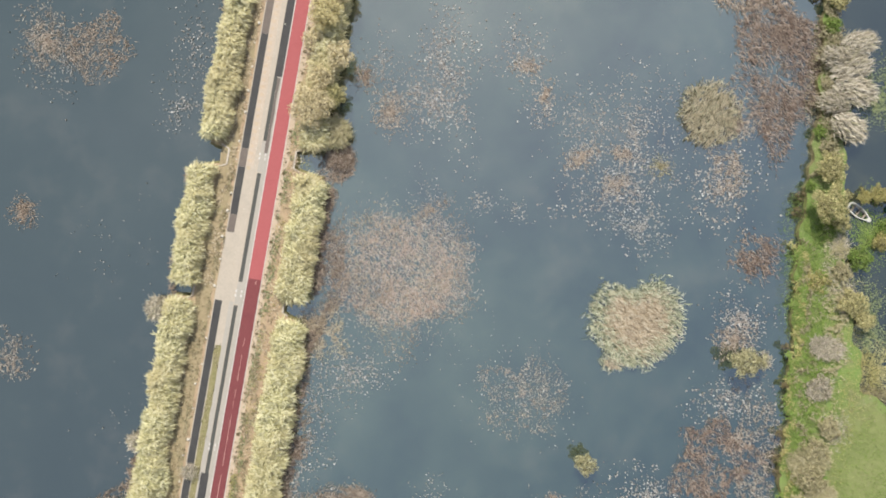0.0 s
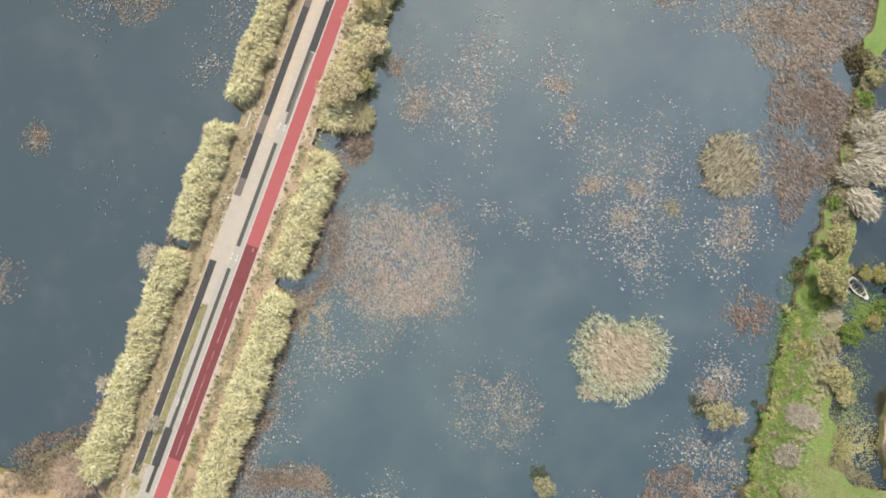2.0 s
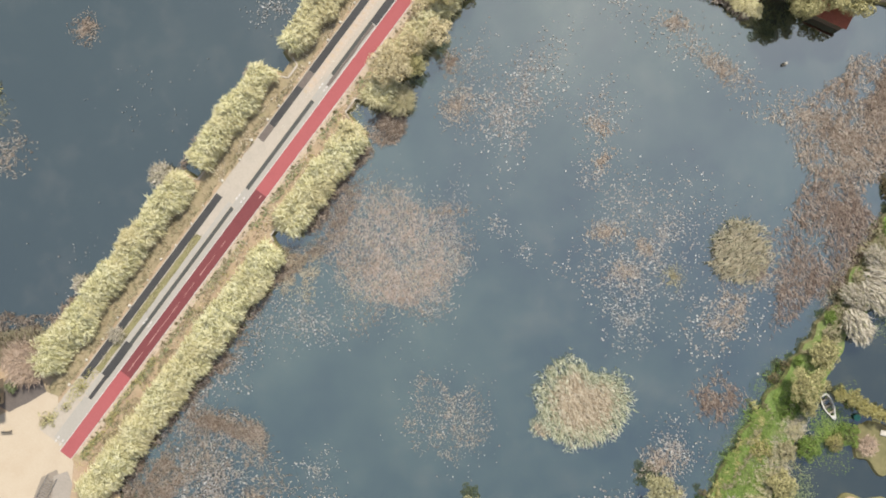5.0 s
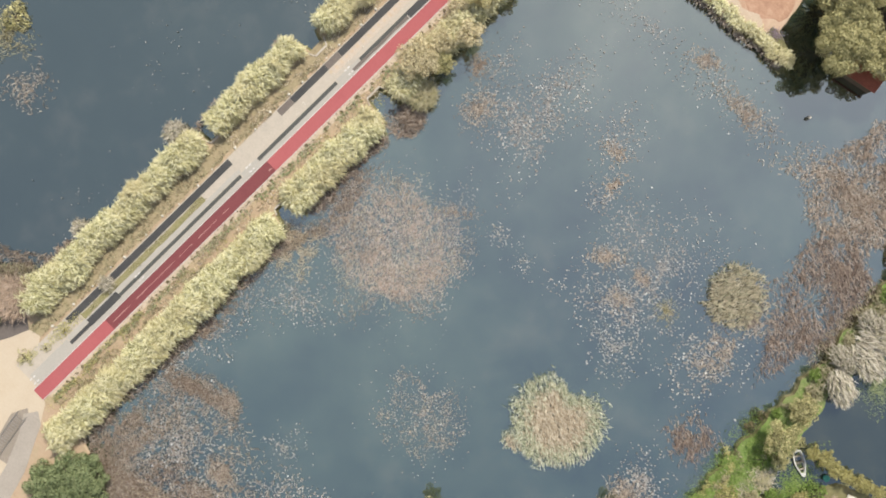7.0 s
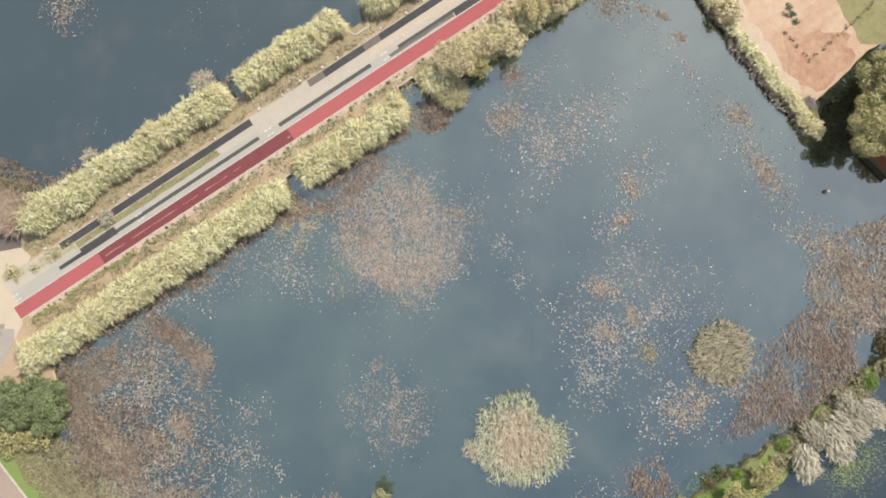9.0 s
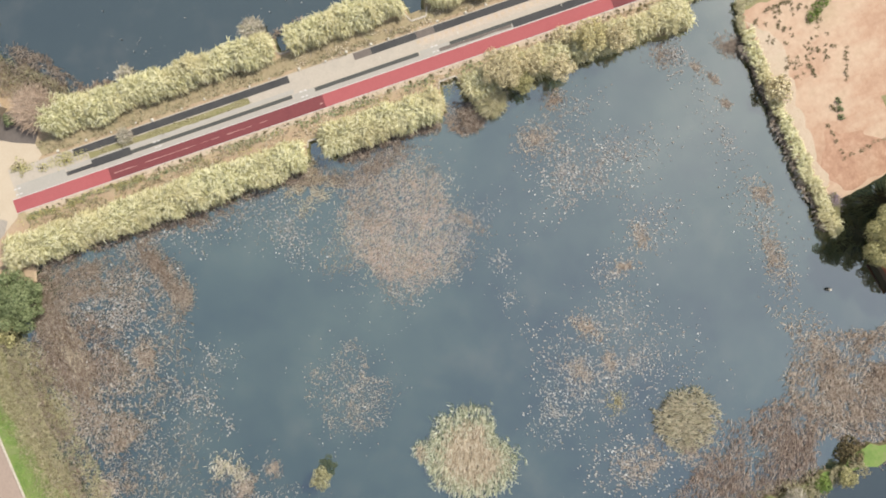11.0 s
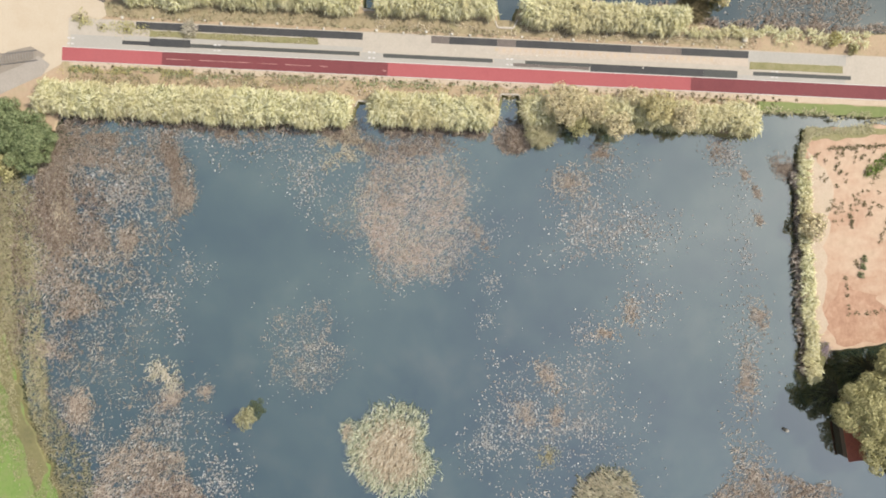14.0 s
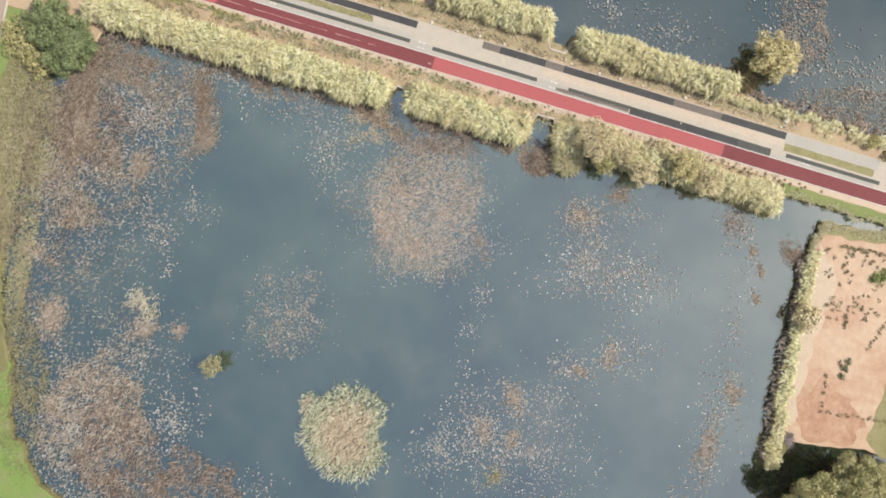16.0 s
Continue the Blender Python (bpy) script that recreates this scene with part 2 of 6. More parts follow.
M_FRINGE = leaf_mat("grey_green_reed", [(0.112, 0.134, 0.078), (0.336, 0.358, 0.241), (0.582, 0.594, 0.465), (0.526, 0.504, 0.381)], 0.35)
M_OLIVER = leaf_mat("olive_reed", [(0.081, 0.074, 0.037), (0.236, 0.211, 0.124), (0.397, 0.353, 0.229), (0.31, 0.298, 0.174)], 0.35)
M_LEAFY = leaf_mat("yellow_green_leaves", [(0.228, 0.214, 0.079), (0.385, 0.356, 0.139), (0.513, 0.470, 0.226), (0.442, 0.414, 0.193)], 0.45)
M_LEAFG = leaf_mat("golden_leaves", [(0.328, 0.290, 0.131), (0.506, 0.446, 0.233), (0.625, 0.558, 0.334)], 0.1)
M_LEAFO = leaf_mat("olive_leaves", [(0.150, 0.143, 0.058), (0.302, 0.279, 0.126), (0.427, 0.392, 0.203), (0.351, 0.335, 0.162)], 0.03)
M_LEAFT = leaf_mat("tan_willow_leaves", [(0.324, 0.282, 0.150), (0.492, 0.425, 0.256), (0.619, 0.538, 0.366), (0.535, 0.484, 0.288)], 0.1)
M_LEAFP = leaf_mat("pale_thick_leaves", [(0.152, 0.144, 0.069), (0.267, 0.252, 0.134), (0.356, 0.339, 0.205), (0.294, 0.285, 0.163)], 0.03)
M_SCRUB = leaf_mat("dry_grey_green_scrub", [(0.260, 0.235, 0.127), (0.369, 0.334, 0.203), (0.450, 0.409, 0.279), (0.314, 0.314, 0.152)], 0.3)
M_LEAFD = leaf_mat("dark_green_leaves", [(0.06, 0.085, 0.032), (0.15, 0.19, 0.088), (0.26, 0.30, 0.155), (0.21, 0.24, 0.125)], 0.2)
M_LEAFB = leaf_mat("bright_green_leaves", [(0.104, 0.174, 0.037), (0.180, 0.268, 0.058), (0.256, 0.308, 0.102)], 0.3)
M_GREYW = leaf_mat("grey_dry_willow", [(0.12, 0.105, 0.07), (0.27, 0.24, 0.18), (0.42, 0.385, 0.31), (0.50, 0.46, 0.38), (0.24, 0.23, 0.13)], 0.15)
M_WEED = leaf_mat("dark_weeds", [(0.074, 0.065, 0.031), (0.136, 0.112, 0.056), (0.198, 0.155, 0.087)], 0.2)
M_PURPLE = leaf_mat("mauve_flowers", [(0.186, 0.136, 0.161), (0.248, 0.198, 0.236), (0.186, 0.161, 0.112)], 0.1)
M_ROOFB = plain_mat("brown_roofing", (0.144, 0.12, 0.105), 0.85, 0.25, 1.5)
M_WALL = plain_mat("ochre_render", (0.312, 0.252, 0.18), 0.9, 0.12, 2)
M_TILE = plain_mat("red_roof_tiles", (0.252, 0.078, 0.045), 0.8, 0.25, 3)
M_WHITE = plain_mat("white_gelcoat", (0.444, 0.438, 0.396), 0.35, 0.08, 2)
M_INNER = plain_mat("dark_boat_floor", (0.078, 0.075, 0.066), 0.7, 0.4, 3)
M_BENCH = plain_mat("weathered_plank", (0.216, 0.186, 0.138), 0.8, 0.2, 4)
M_TEAL = plain_mat("teal_plastic", (0.03, 0.18, 0.132), 0.5, 0.12, 2)
M_STEEL = plain_mat("galvanised_steel", (0.252, 0.246, 0.24), 0.45, 0.12, 4, 0.7)
M_BLACK = plain_mat("plain_black", (0.012, 0.012, 0.012), 0.7, 0.3, 3)
M_ROADP = ground_mat("pink_road", [(0.216, 0.162, 0.132), (0.264, 0.204, 0.168)], [(0.204, 0.156, 0.126), (0.288, 0.228, 0.186)], s_big=0.2, s_small=2, bump=0.1)
M_LAWN = ground_mat("thin_yellow_grass", [(0.119, 0.113, 0.041), (0.178, 0.162, 0.070), (0.227, 0.194, 0.113)], [(0.097, 0.108, 0.032), (0.238, 0.205, 0.124)], s_big=0.5, s_small=2.5)

# ---- mesh helpers ----
RNG = np.random.default_rng(7)


def tri_mesh(name, verts, tris):
    me = bpy.data.meshes.new(name)
    verts, tris = np.asarray(verts, dtype=np.float32), np.asarray(tris, dtype=np.int32)
    me.vertices.add(len(verts))
    me.vertices.foreach_set("co", verts.ravel())
    me.loops.add(tris.size)
    me.loops.foreach_set("vertex_index", tris.ravel())
    me.polygons.add(len(tris))
    me.polygons.foreach_set("loop_start", np.arange(0, tris.size, 3, dtype=np.int32))
    me.update(calc_edges=True)
    return me


def part(name, data, material, parent=None, label=""):
    if isinstance(data, bmesh.types.BMesh):
        me = bpy.data.meshes.new(name)
        data.to_mesh(me)
        data.free()
        data = me
    if not data.materials:
        data.materials.append(material)
    ob = new(name, data)
    if parent is not None:
        ob.parent = parent
    if label:
        tagged(ob, label)
    return ob


def thing(name, label, category, x=0.0, y=0.0, z=0.0, turn=0.0, group=""):
    ob = new(name)
    ob.matrix_world = pose(x, y, z, 0, 0, turn)
    return tagged(ob, label, category, group)


def box(bm, x0, x1, y0, y1, z0, z1):
    vs = [bm.verts.new((x, y, z)) for z in (z0, z1) for x, y in ((x0, y0), (x1, y0), (x1, y1), (x0, y1))]
    for f in ((3, 2, 1, 0), (4, 5, 6, 7), (0, 1, 5, 4), (1, 2, 6, 5), (2, 3, 7, 6), (3, 0, 4, 7)):
        bm.faces.new([vs[i] for i in f])
    return vs


def box_bm(x0, x1, y0, y1, z0, z1, bevel=0.0):
    bm = bmesh.new()
    box(bm, x0, x1, y0, y1, z0, z1)
    if bevel:
        bmesh.ops.bevel(bm, geom=bm.edges[:], offset=bevel, segments=1, affect="EDGES")
    return bm


# the causeway's own axes: s along it, u across it
AX, AY, OX, OY = 0.1710, 0.9853, -32.5, 0.0


def su(s, u):
    return OX + AX * s + AY * u, OY + AY * s - AX * u


def outline(points, step=1.2, wob=0.5, seed=0.0, closed=True):
    """A shore: straight runs broken up into an uneven line."""
    out = []
    n = len(points)
    for i in range(n if closed else n - 1):
        a, b = Vector((*points[i], 0)), Vector((*points[(i + 1) % n], 0))
        k = max(1, min(160, int((b - a).length / step)))
        for j in range(k):
            p = a.lerp(b, j / k)
            q = Vector((p.x * 0.35 + seed, p.y * 0.35, seed))
            p = p + Vector((noise.noise(q), noise.noise(q + Vector((31, 7, 0))), 0)) * wob * 1.6
            out.append((p.x, p.y))
    return out


def land(name, points, z, material, label, step=1.2, wob=0.5, skirt=1.2, depth=1.6, seed=0.0, kind="structure"):
    """A piece of ground: a flat top with an uneven edge that slopes away below."""
    pts = outline(points, step, wob, seed)
    area = sum(pts[i - 1][0] * pts[i][1] - pts[i][0] * pts[i - 1][1] for i in range(len(pts)))
    if area < 0:
        pts = pts[::-1]
    n = len(pts)
    co, _, faces, *_ = delaunay_2d_cdt([Vector(p) for p in pts], [], [list(range(n))], 1, 1e-4)
    bm = bmesh.new()
    tv = [bm.verts.new((p.x, p.y, z)) for p in co]
    for f in faces:
        if len(set(f)) == len(f):
            bm.faces.new([tv[i] for i in f])
    for f in bm.faces:
        f.normal_update()
        if f.normal.z < 0:
            f.normal_flip()
    top, low = [], []
    for i, (x, y) in enumerate(pts):
        (ax, ay), (bx, by) = pts[i - 1], pts[(i + 1) % n]
        t = Vector((bx - ax, by - ay)).normalized() if (bx - ax) ** 2 + (by - ay) ** 2 > 1e-9 else Vector((1, 0))
        top.append(bm.verts.new((x, y, z)))
        low.append(bm.verts.new((x + t.y * skirt, y - t.x * skirt, z - depth)))
    for i in range(n):
        bm.faces.new((top[i], low[i], low[(i + 1) % n], top[(i + 1) % n])).material_index = 1 if depth > 1 else 0
    ob = tagged(part(name, bm, material), label, name.split("_")[0], kind=kind)
    ob.data.materials.append(M_OLIVE)
    return ob


def slab(name, s0, s1, u0, u1, z0, z1, material, parent, label="", jag=0.0):
    """A strip of paving along the causeway, with slightly uneven edges."""
    bm = bmesh.new()
    n = max(1, int((s1 - s0) / 1.5))
    rows = []
    for i in range(n + 1):
        s = s0 + (s1 - s0) * i / n
        w = [jag * noise.noise(Vector((s * 0.9, k * 9.1, 3))) for k in (u0, u1)]
        rows.append([bm.verts.new((*su(s, u), z)) for u, z in ((u0 + w[0], z0), (u0 + w[0], z1), (u1 + w[1], z1), (u1 + w[1], z0))])
    for a, b in zip(rows, rows[1:]):
        for k in range(3):
            bm.faces.new((a[k], b[k], b[k + 1], a[k + 1]))
    bm.faces.new(rows[0])
    bm.faces.new(rows[-1][::-1])
    bmesh.ops.recalc_face_normals(bm, faces=bm.faces[:])
    return part(name, bm, material, parent, label)


def blades(p, az, length, rise, width, droop=0.3):
    """Bent leaf blades: arrays of foot, bearing, length, rise (0 flat, 1 upright), width. Returns points and triangles."""
    n = len(p)
    d = np.stack([np.cos(az), np.sin(az), np.zeros(n)], 1)
    side = np.stack([-np.sin(az), np.cos(az), np.zeros(n)], 1) * (width / 2)[:, None]
    up = np.array([[0, 0, 1.0]])
    h, v = (length * np.sqrt(1 - rise ** 2))[:, None], (length * rise)[:, None]
    mid = p + d * h * 0.5 + up * v * 0.65
    tip = p + d * h + up * (v - droop * length[:, None])
    V = np.stack([p - side * 0.6, p + side * 0.6, mid - side, mid + side, tip], 1).reshape(-1, 3)
    T = (np.arange(n) * 5)[:, None, None] + np.array([[0, 1, 3], [0, 3, 2], [2, 3, 4]])[None]
    return V, T.reshape(-1, 3)


def pads(p, size, tilt, az):
    """Withered floating leaves: small cupped, tilted leaves of five corners."""
    n = len(p)
    ang = np.linspace(0, 2 * np.pi, 5, endpoint=False)[None] + az[:, None]
    r = size[:, None] * RNG.uniform(0.55, 1.1, (n, 5)) * (1 - 0.35 * np.abs(np.sin(ang - az[:, None])))
    x, y = np.cos(ang) * r, np.sin(ang) * r
    z = x * np.sin(tilt)[:, None] + RNG.uniform(0, 0.2, (n, 5)) * size[:, None] + 0.3 * size[:, None]
    rim = np.stack([x + p[:, :1], y + p[:, 1:2], np.maximum(z, -0.1) + p[:, 2:3]], 2)
    V = np.concatenate([p[:, None] + np.array([[[0, 0, 0.03]]]), rim], 1).reshape(-1, 3)
    k = np.array([[0, 1, 2], [0, 2, 3], [0, 3, 4], [0, 4, 5], [0, 5, 1]])
    T = (np.arange(n) * 6)[:, None, None] + k[None]
    return V, T.reshape(-1, 3)


def joined(chunks):
    vs, ts, n = [], [], 0
    for v, t in chunks:
        vs.append(v), ts.append(t + n)
        n += len(v)
    return np.concatenate(vs), np.concatenate(ts)


def clustered(x, y, rx, ry, n, turn=0.0, seed=0, hole=0.46, even=False, freq=0.28):
    """Uneven scatter over an oval: dense in clumps, thin at the rim."""
    rng = np.random.default_rng(seed)
    out = []
    c, s = math.cos(radians(turn)), math.sin(radians(turn))
    x, y = x * 1.008, y * 1.008
    tries = 0
    while len(out) < n and tries < n * 14:
        tries += 1
        a, r = rng.uniform(0, 2 * np.pi), (math.sqrt(rng.uniform(0, 1)) + abs(rng.normal(0, 0.1)) if even else min(1.25, abs(rng.normal(0, 0.55)) ** 0.7))
        edge = 1 + 0.55 * noise.noise(Vector((math.cos(a) * 1.7 + seed, math.sin(a) * 1.7, seed * 0.37)))
        px, py = math.cos(a) * r * rx * edge, math.sin(a) * r * ry * edge
        qx, qy = x + px * c - py * s, y + px * s + py * c
        k = 0.55 + 0.6 * noise.noise(Vector((qx * freq, qy * freq, seed * 1.3))) + 0.45 * noise.noise(Vector((qx * 0.9, qy * 0.9, seed)))
        if k > hole * rng.uniform(0.2, 2.0):
            out.append((qx, qy, WATER))
    return np.array(out) if out else np.zeros((1, 3)) + (x, y, WATER)


def stubble(name, label, x, y, rx, ry, n, material, lean=300, spread=70, size=0.8, rise=0.45, width=0.15, turn=0, hole=0.42, seed=1, freq=0.28, z=0.0):
    """Dead reed standing and lying in the water."""
    p = clustered(x, y, rx, ry, n, turn, seed, hole, n > 1500, freq)
    p[:, 2] += z
    rng = np.random.default_rng(seed + 50)
    m = len(p)
    az = np.radians(lean + rng.normal(0, spread, m))
    v, t = blades(p, az, size * rng.uniform(0.5, 1.4, m), np.clip(rng.normal(rise, 0.18, m), 0.05, 0.95), width * 0.62 * rng.uniform(0.6, 1.4, m), 0.12)
    return tagged(part(name, tri_mesh(name, v, t), material), label, "reeds", kind="stuff")


def floaters(name, label, x, y, rx, ry, n, material, size=0.22, turn=0, hole=0.5, seed=1, freq=0.28):
    p = clustered(x, y, rx, ry, int(n * 1.35), turn, seed, hole, False, freq)
    rng = np.random.default_rng(seed + 90)
    m = len(p)
    p[:, 2] += 0.14 * rng.uniform(0, 1, m) ** 2
    v, t = pads(p, size * 0.76 * rng.uniform(0.35, 1.45, m) ** 1.2, rng.uniform(-0.3, 1.2, m), rng.uniform(0, 6.28, m))
    return tagged(part(name, tri_mesh(name, v, t), material), label, "floating leaves", kind="stuff")


def cane(name, label, lines, n, material, h=(2.4, 4.0), leaf=1.4, width=0.155, leaves=14, z=-0.3, seed=1, category="reeds", bias=None, wander=1.0):
    """A stand of giant cane between two lines of the plan: stems with arching leaves."""
    rng = np.random.default_rng(seed)
    (a0, a1), (b0, b1) = lines
    t, w = rng.uniform(0, 1, n), rng.uniform(0, 1, n)
    a0, a1, b0, b1 = (np.array(q, dtype=float) for q in (a0, a1, b0, b1))
    p = (a0 + (a1 - a0) * t[:, None]) * (1 - w)[:, None] + (b0 + (b1 - b0) * t[:, None]) * w[:, None]
    wob = np.array([[noise.noise(Vector((q[0] * 0.28, q[1] * 0.28, seed))), noise.noise(Vector((q[0] * 0.28, q[1] * 0.28, seed + 20)))] for q in p])
    p = p + wob * wander
    clump = np.array([0.9 + 0.35 * noise.noise(Vector((q[0] * 0.6, q[1] * 0.6, 2.0 + seed))) for q in p])
    rim = np.minimum(1, 0.62 + 1.6 * np.minimum(w, 1 - w))
    top = rng.uniform(h[0], h[1], n) * clump * rim
    P = np.column_stack([p, np.full(n, z)])
    out = (b0 - a0) / np.linalg.norm(b0 - a0)
    # bare stems
    tip = P + np.column_stack([rng.normal(0, 0.25, n), rng.normal(0, 0.25, n), top])
    e = 0.03
    V = np.stack([P + (e, 0, 0), P + (-e, e, 0), P + (-e, -e, 0), tip], 1).reshape(-1, 3)
    T = ((np.arange(n) * 4)[:, None, None] + np.array([[0, 1, 3], [1, 2, 3], [2, 0, 3]])[None]).reshape(-1, 3)
    chunks = [(V, T)]
    for k in range(leaves):
        f = rng.uniform(0.5, 1.0, n)
        base = P + (tip - P) * f[:, None]
        az = rng.uniform(0, 2 * np.pi, n)
        lean = np.arctan2(out[1], out[0]) + np.where(w > 0.5, 0, np.pi) + rng.normal(0, 0.7, n)
        az = np.where(rng.uniform(0, 1, n) < np.abs(w - 0.5) * 1.5, lean, az)
        if bias is not None:
            az = np.where(rng.uniform(0, 1, n) < 0.35, radians(bias) + rng.normal(0, 0.5, n), az)
        chunks.append(blades(base, az, leaf * rng.uniform(0.5, 1.3, n), np.clip(rng.normal(0.36, 0.22, n), 0.05, 0.88), width * rng.uniform(0.6, 1.3, n), 0.45))
    v, t = joined(chunks)
    return tagged(part(name, tri_mesh(name, v, t), material), label, category, kind="stuff")


def tube(bm, pts, radii, sides=6):
    """A tapered limb along a line of points."""
    rings = []
    for i, (p, r) in enumerate(zip(pts, radii)):
        d = (pts[min(i + 1, len(pts) - 1)] - pts[max(i - 1, 0)]).normalized()
        a = d.orthogonal().normalized()
        b = d.cross(a)
        rings.append([bm.verts.new(p + (a * math.cos(2 * math.pi * k / sides) + b * math.sin(2 * math.pi * k / sides)) * r) for k in range(sides)])
    for u, v in zip(rings, rings[1:]):
        for k in range(sides):
            bm.faces.new((u[k], u[(k + 1) % sides], v[(k + 1) % sides], v[k]))
    bm.faces.new(rings[0][::-1])
    bm.faces.new(rings[-1])


def leaf_cloud(lobes, per_area, leaf, rng, stroke=1.0, droop=0.0):
    """Leaves over the shells of many lobes; each leaf a small folded diamond."""
    chunks = []
    for cx, cy, cz, r, fz in lobes:
        n = max(20, int(per_area * r * r * 4))
        d = rng.normal(0, 1, (n, 3))
        d[:, 2] = d[:, 2] * 0.9 + 0.25
        d /= np.linalg.norm(d, axis=1)[:, None]
        lump = np.array([1 + 0.28 * noise.noise(Vector(q) * 2.2 + Vector((cx, cy, cz))) for q in d])
        rad = r * lump * rng.uniform(0.72, 1.06, n) ** 0.7
        p = d * rad[:, None] * (1, 1, fz) + (cx, cy, cz)
        nrm = d + rng.normal(0, 0.55, (n, 3))
        nrm /= np.linalg.norm(nrm, axis=1)[:, None]
        a = np.cross(nrm, rng.normal(0, 1, (n, 3)))
        a /= np.linalg.norm(a, axis=1)[:, None]
        b = np.cross(nrm, a)
        L = (leaf * rng.uniform(0.6, 1.4, n))[:, None]
        V = np.stack([p - a * L * stroke, p - b * L * 0.5 + nrm * L * 0.12, p + a * L * stroke - (0, 0, droop), p + b * L * 0.5 + nrm * L * 0.12], 1).reshape(-1, 3)
        T = ((np.arange(n) * 4)[:, None, None] + np.array([[0, 1, 2], [0, 2, 3]])[None]).reshape(-1, 3)
        chunks.append((V, T))
    return joined(chunks)


def tree(name, label, x, y, r, h, material, seed, z=0.0, lobes=9, leaf=0.28, per_area=26, flat=0.8, category="tree", stroke=1.0, sx=1.0, sy=1.0, turn=0.0, group=""):
    """Trunk, limbs and a crown of many leafy lobes."""
    rng = np.random.default_rng(seed)
    root = thing(name, label, category, x, y, z, turn, group)
    low = h - r * flat
    L = [(0, 0, low + r * 0.15, r * 0.62, flat)]
    for k in range(lobes):
        a = 2.399 * k + rng.uniform(-0.4, 0.4)
        q = r * 0.62 * math.sqrt((k + 0.7) / lobes) * 1.05
        if lobes >= 15:
            dome = math.sqrt(max(0.0, 1 - (q / r) ** 2 * 1.25))
            L.append((math.cos(a) * q * 1.16 * sx, math.sin(a) * q * 1.16 * sy, low + r * flat * (dome * 0.78 + rng.uniform(-0.22, 0.16) - 0.12), r * rng.uniform(0.13, 0.225) * (40 / lobes) ** 0.25, flat * rng.uniform(0.8, 1.1)))
            continue
        L.append((math.cos(a) * q * sx, math.sin(a) * q * sy, low + r * flat * rng.uniform(-0.35, 0.45) * (1.15 - q / r), r * rng.uniform(0.20, 0.40), flat * rng.uniform(0.8, 1.1)))
    bm = bmesh.new()
    base = Vector((0, 0, -0.6))
    fork = Vector((rng.uniform(-0.1, 0.1) * r, rng.uniform(-0.1, 0.1) * r, max(0.3, low - r * 0.5)))
    tube(bm, [base, base.lerp(fork, 0.5) + Vector((0.03 * r, 0, 0)), fork], [0.07 * r, 0.055 * r, 0.045 * r], 7)
    for cx, cy, cz, cr, _ in L[1:]:
        tip = Vector((cx, cy, cz))
        tube(bm, [fork, fork.lerp(tip, 0.5) + Vector((0, 0, 0.1 * r)), tip], [0.035 * r, 0.022 * r, 0.008 * r], 5)
    part("trunk", bm, M_BARK, root)
    v, t = leaf_cloud(L, per_area, leaf, rng, stroke)
    part("crown", tri_mesh("crown", v, t), material, root)
    return root


def twiggy(name, label, x, y, r, h, material, seed, n=700, z=0.0, width=0.07, bias=None, category="shrub", sx=1.0, sy=1.0, turn=0.0):
    """A leafless or feathery shrub: stems and twigs fanning from a stool."""
    rng = np.random.default_rng(seed)
    root = thing(name, label, category, x, y, z, turn)
    bm = bmesh.new()
    for k in range(7):
        a = k * 0.9 + rng.uniform(0, 0.5)
        tip = Vector((math.cos(a) * r * 0.55 * sx, math.sin(a) * r * 0.55 * sy, h * 0.6))
        tube(bm, [Vector((0, 0, -0.5)), tip * 0.5 + Vector((0, 0, h * 0.15)), tip], [0.10, 0.07, 0.03], 5)
    part("stool", bm, M_BARK, root)
    q = np.sqrt(rng.uniform(0, 1, n)) * r * 0.8
    a = rng.uniform(0, 2 * np.pi, n)
    p = np.column_stack([np.cos(a) * q * sx, np.sin(a) * q * sy, h * (0.25 + 0.6 * (1 - (q / r) ** 2)) * rng.uniform(0.6, 1.1, n)])
    az = a + rng.normal(0, 1.9, n) if bias is None else radians(bias) + rng.normal(0, 0.42, n)
    v, t = blades(p, az, r * 0.5 * rng.uniform(0.4, 1.2, n), np.clip(rng.normal(0.45, 0.2, n), 0.05, 0.95), width * rng.uniform(0.6, 1.5, n), 0.1)
    part("brush", tri_mesh("brush", v, t), material, root)
    return root


# ---- the setting ----
bm = bmesh.new()
ring = [[bm.verts.new((math.cos(a) * r, math.sin(a) * r, z)) for a in np.linspace(0, 2 * math.pi, 64, endpoint=False)] for r, z in ((225, -1.8), (240, -0.2), (600, 0.0), (2400, 0.0))]
for u, v in zip(ring, ring[1:]):
    for k in range(64):
        bm.faces.new((u[k], v[k], v[(k + 1) % 64], u[(k + 1) % 64]))
tagged(part("ground", bm, M_FAR), "grassy plain far round the ponds", "ground", kind="structure")
cut = math.atan2(AY, AX)
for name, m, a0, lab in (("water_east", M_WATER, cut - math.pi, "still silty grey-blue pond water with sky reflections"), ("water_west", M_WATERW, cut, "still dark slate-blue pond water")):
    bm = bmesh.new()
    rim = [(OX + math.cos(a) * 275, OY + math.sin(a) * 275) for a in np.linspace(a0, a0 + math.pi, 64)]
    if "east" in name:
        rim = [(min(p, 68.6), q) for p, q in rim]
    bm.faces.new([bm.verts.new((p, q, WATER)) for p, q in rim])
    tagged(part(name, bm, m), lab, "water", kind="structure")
bm = bmesh.new()
bm.faces.new([bm.verts.new((p, q, WATER)) for p, q in ((68.6, -230), (245, -230), (245, 260), (68.6, 260))])
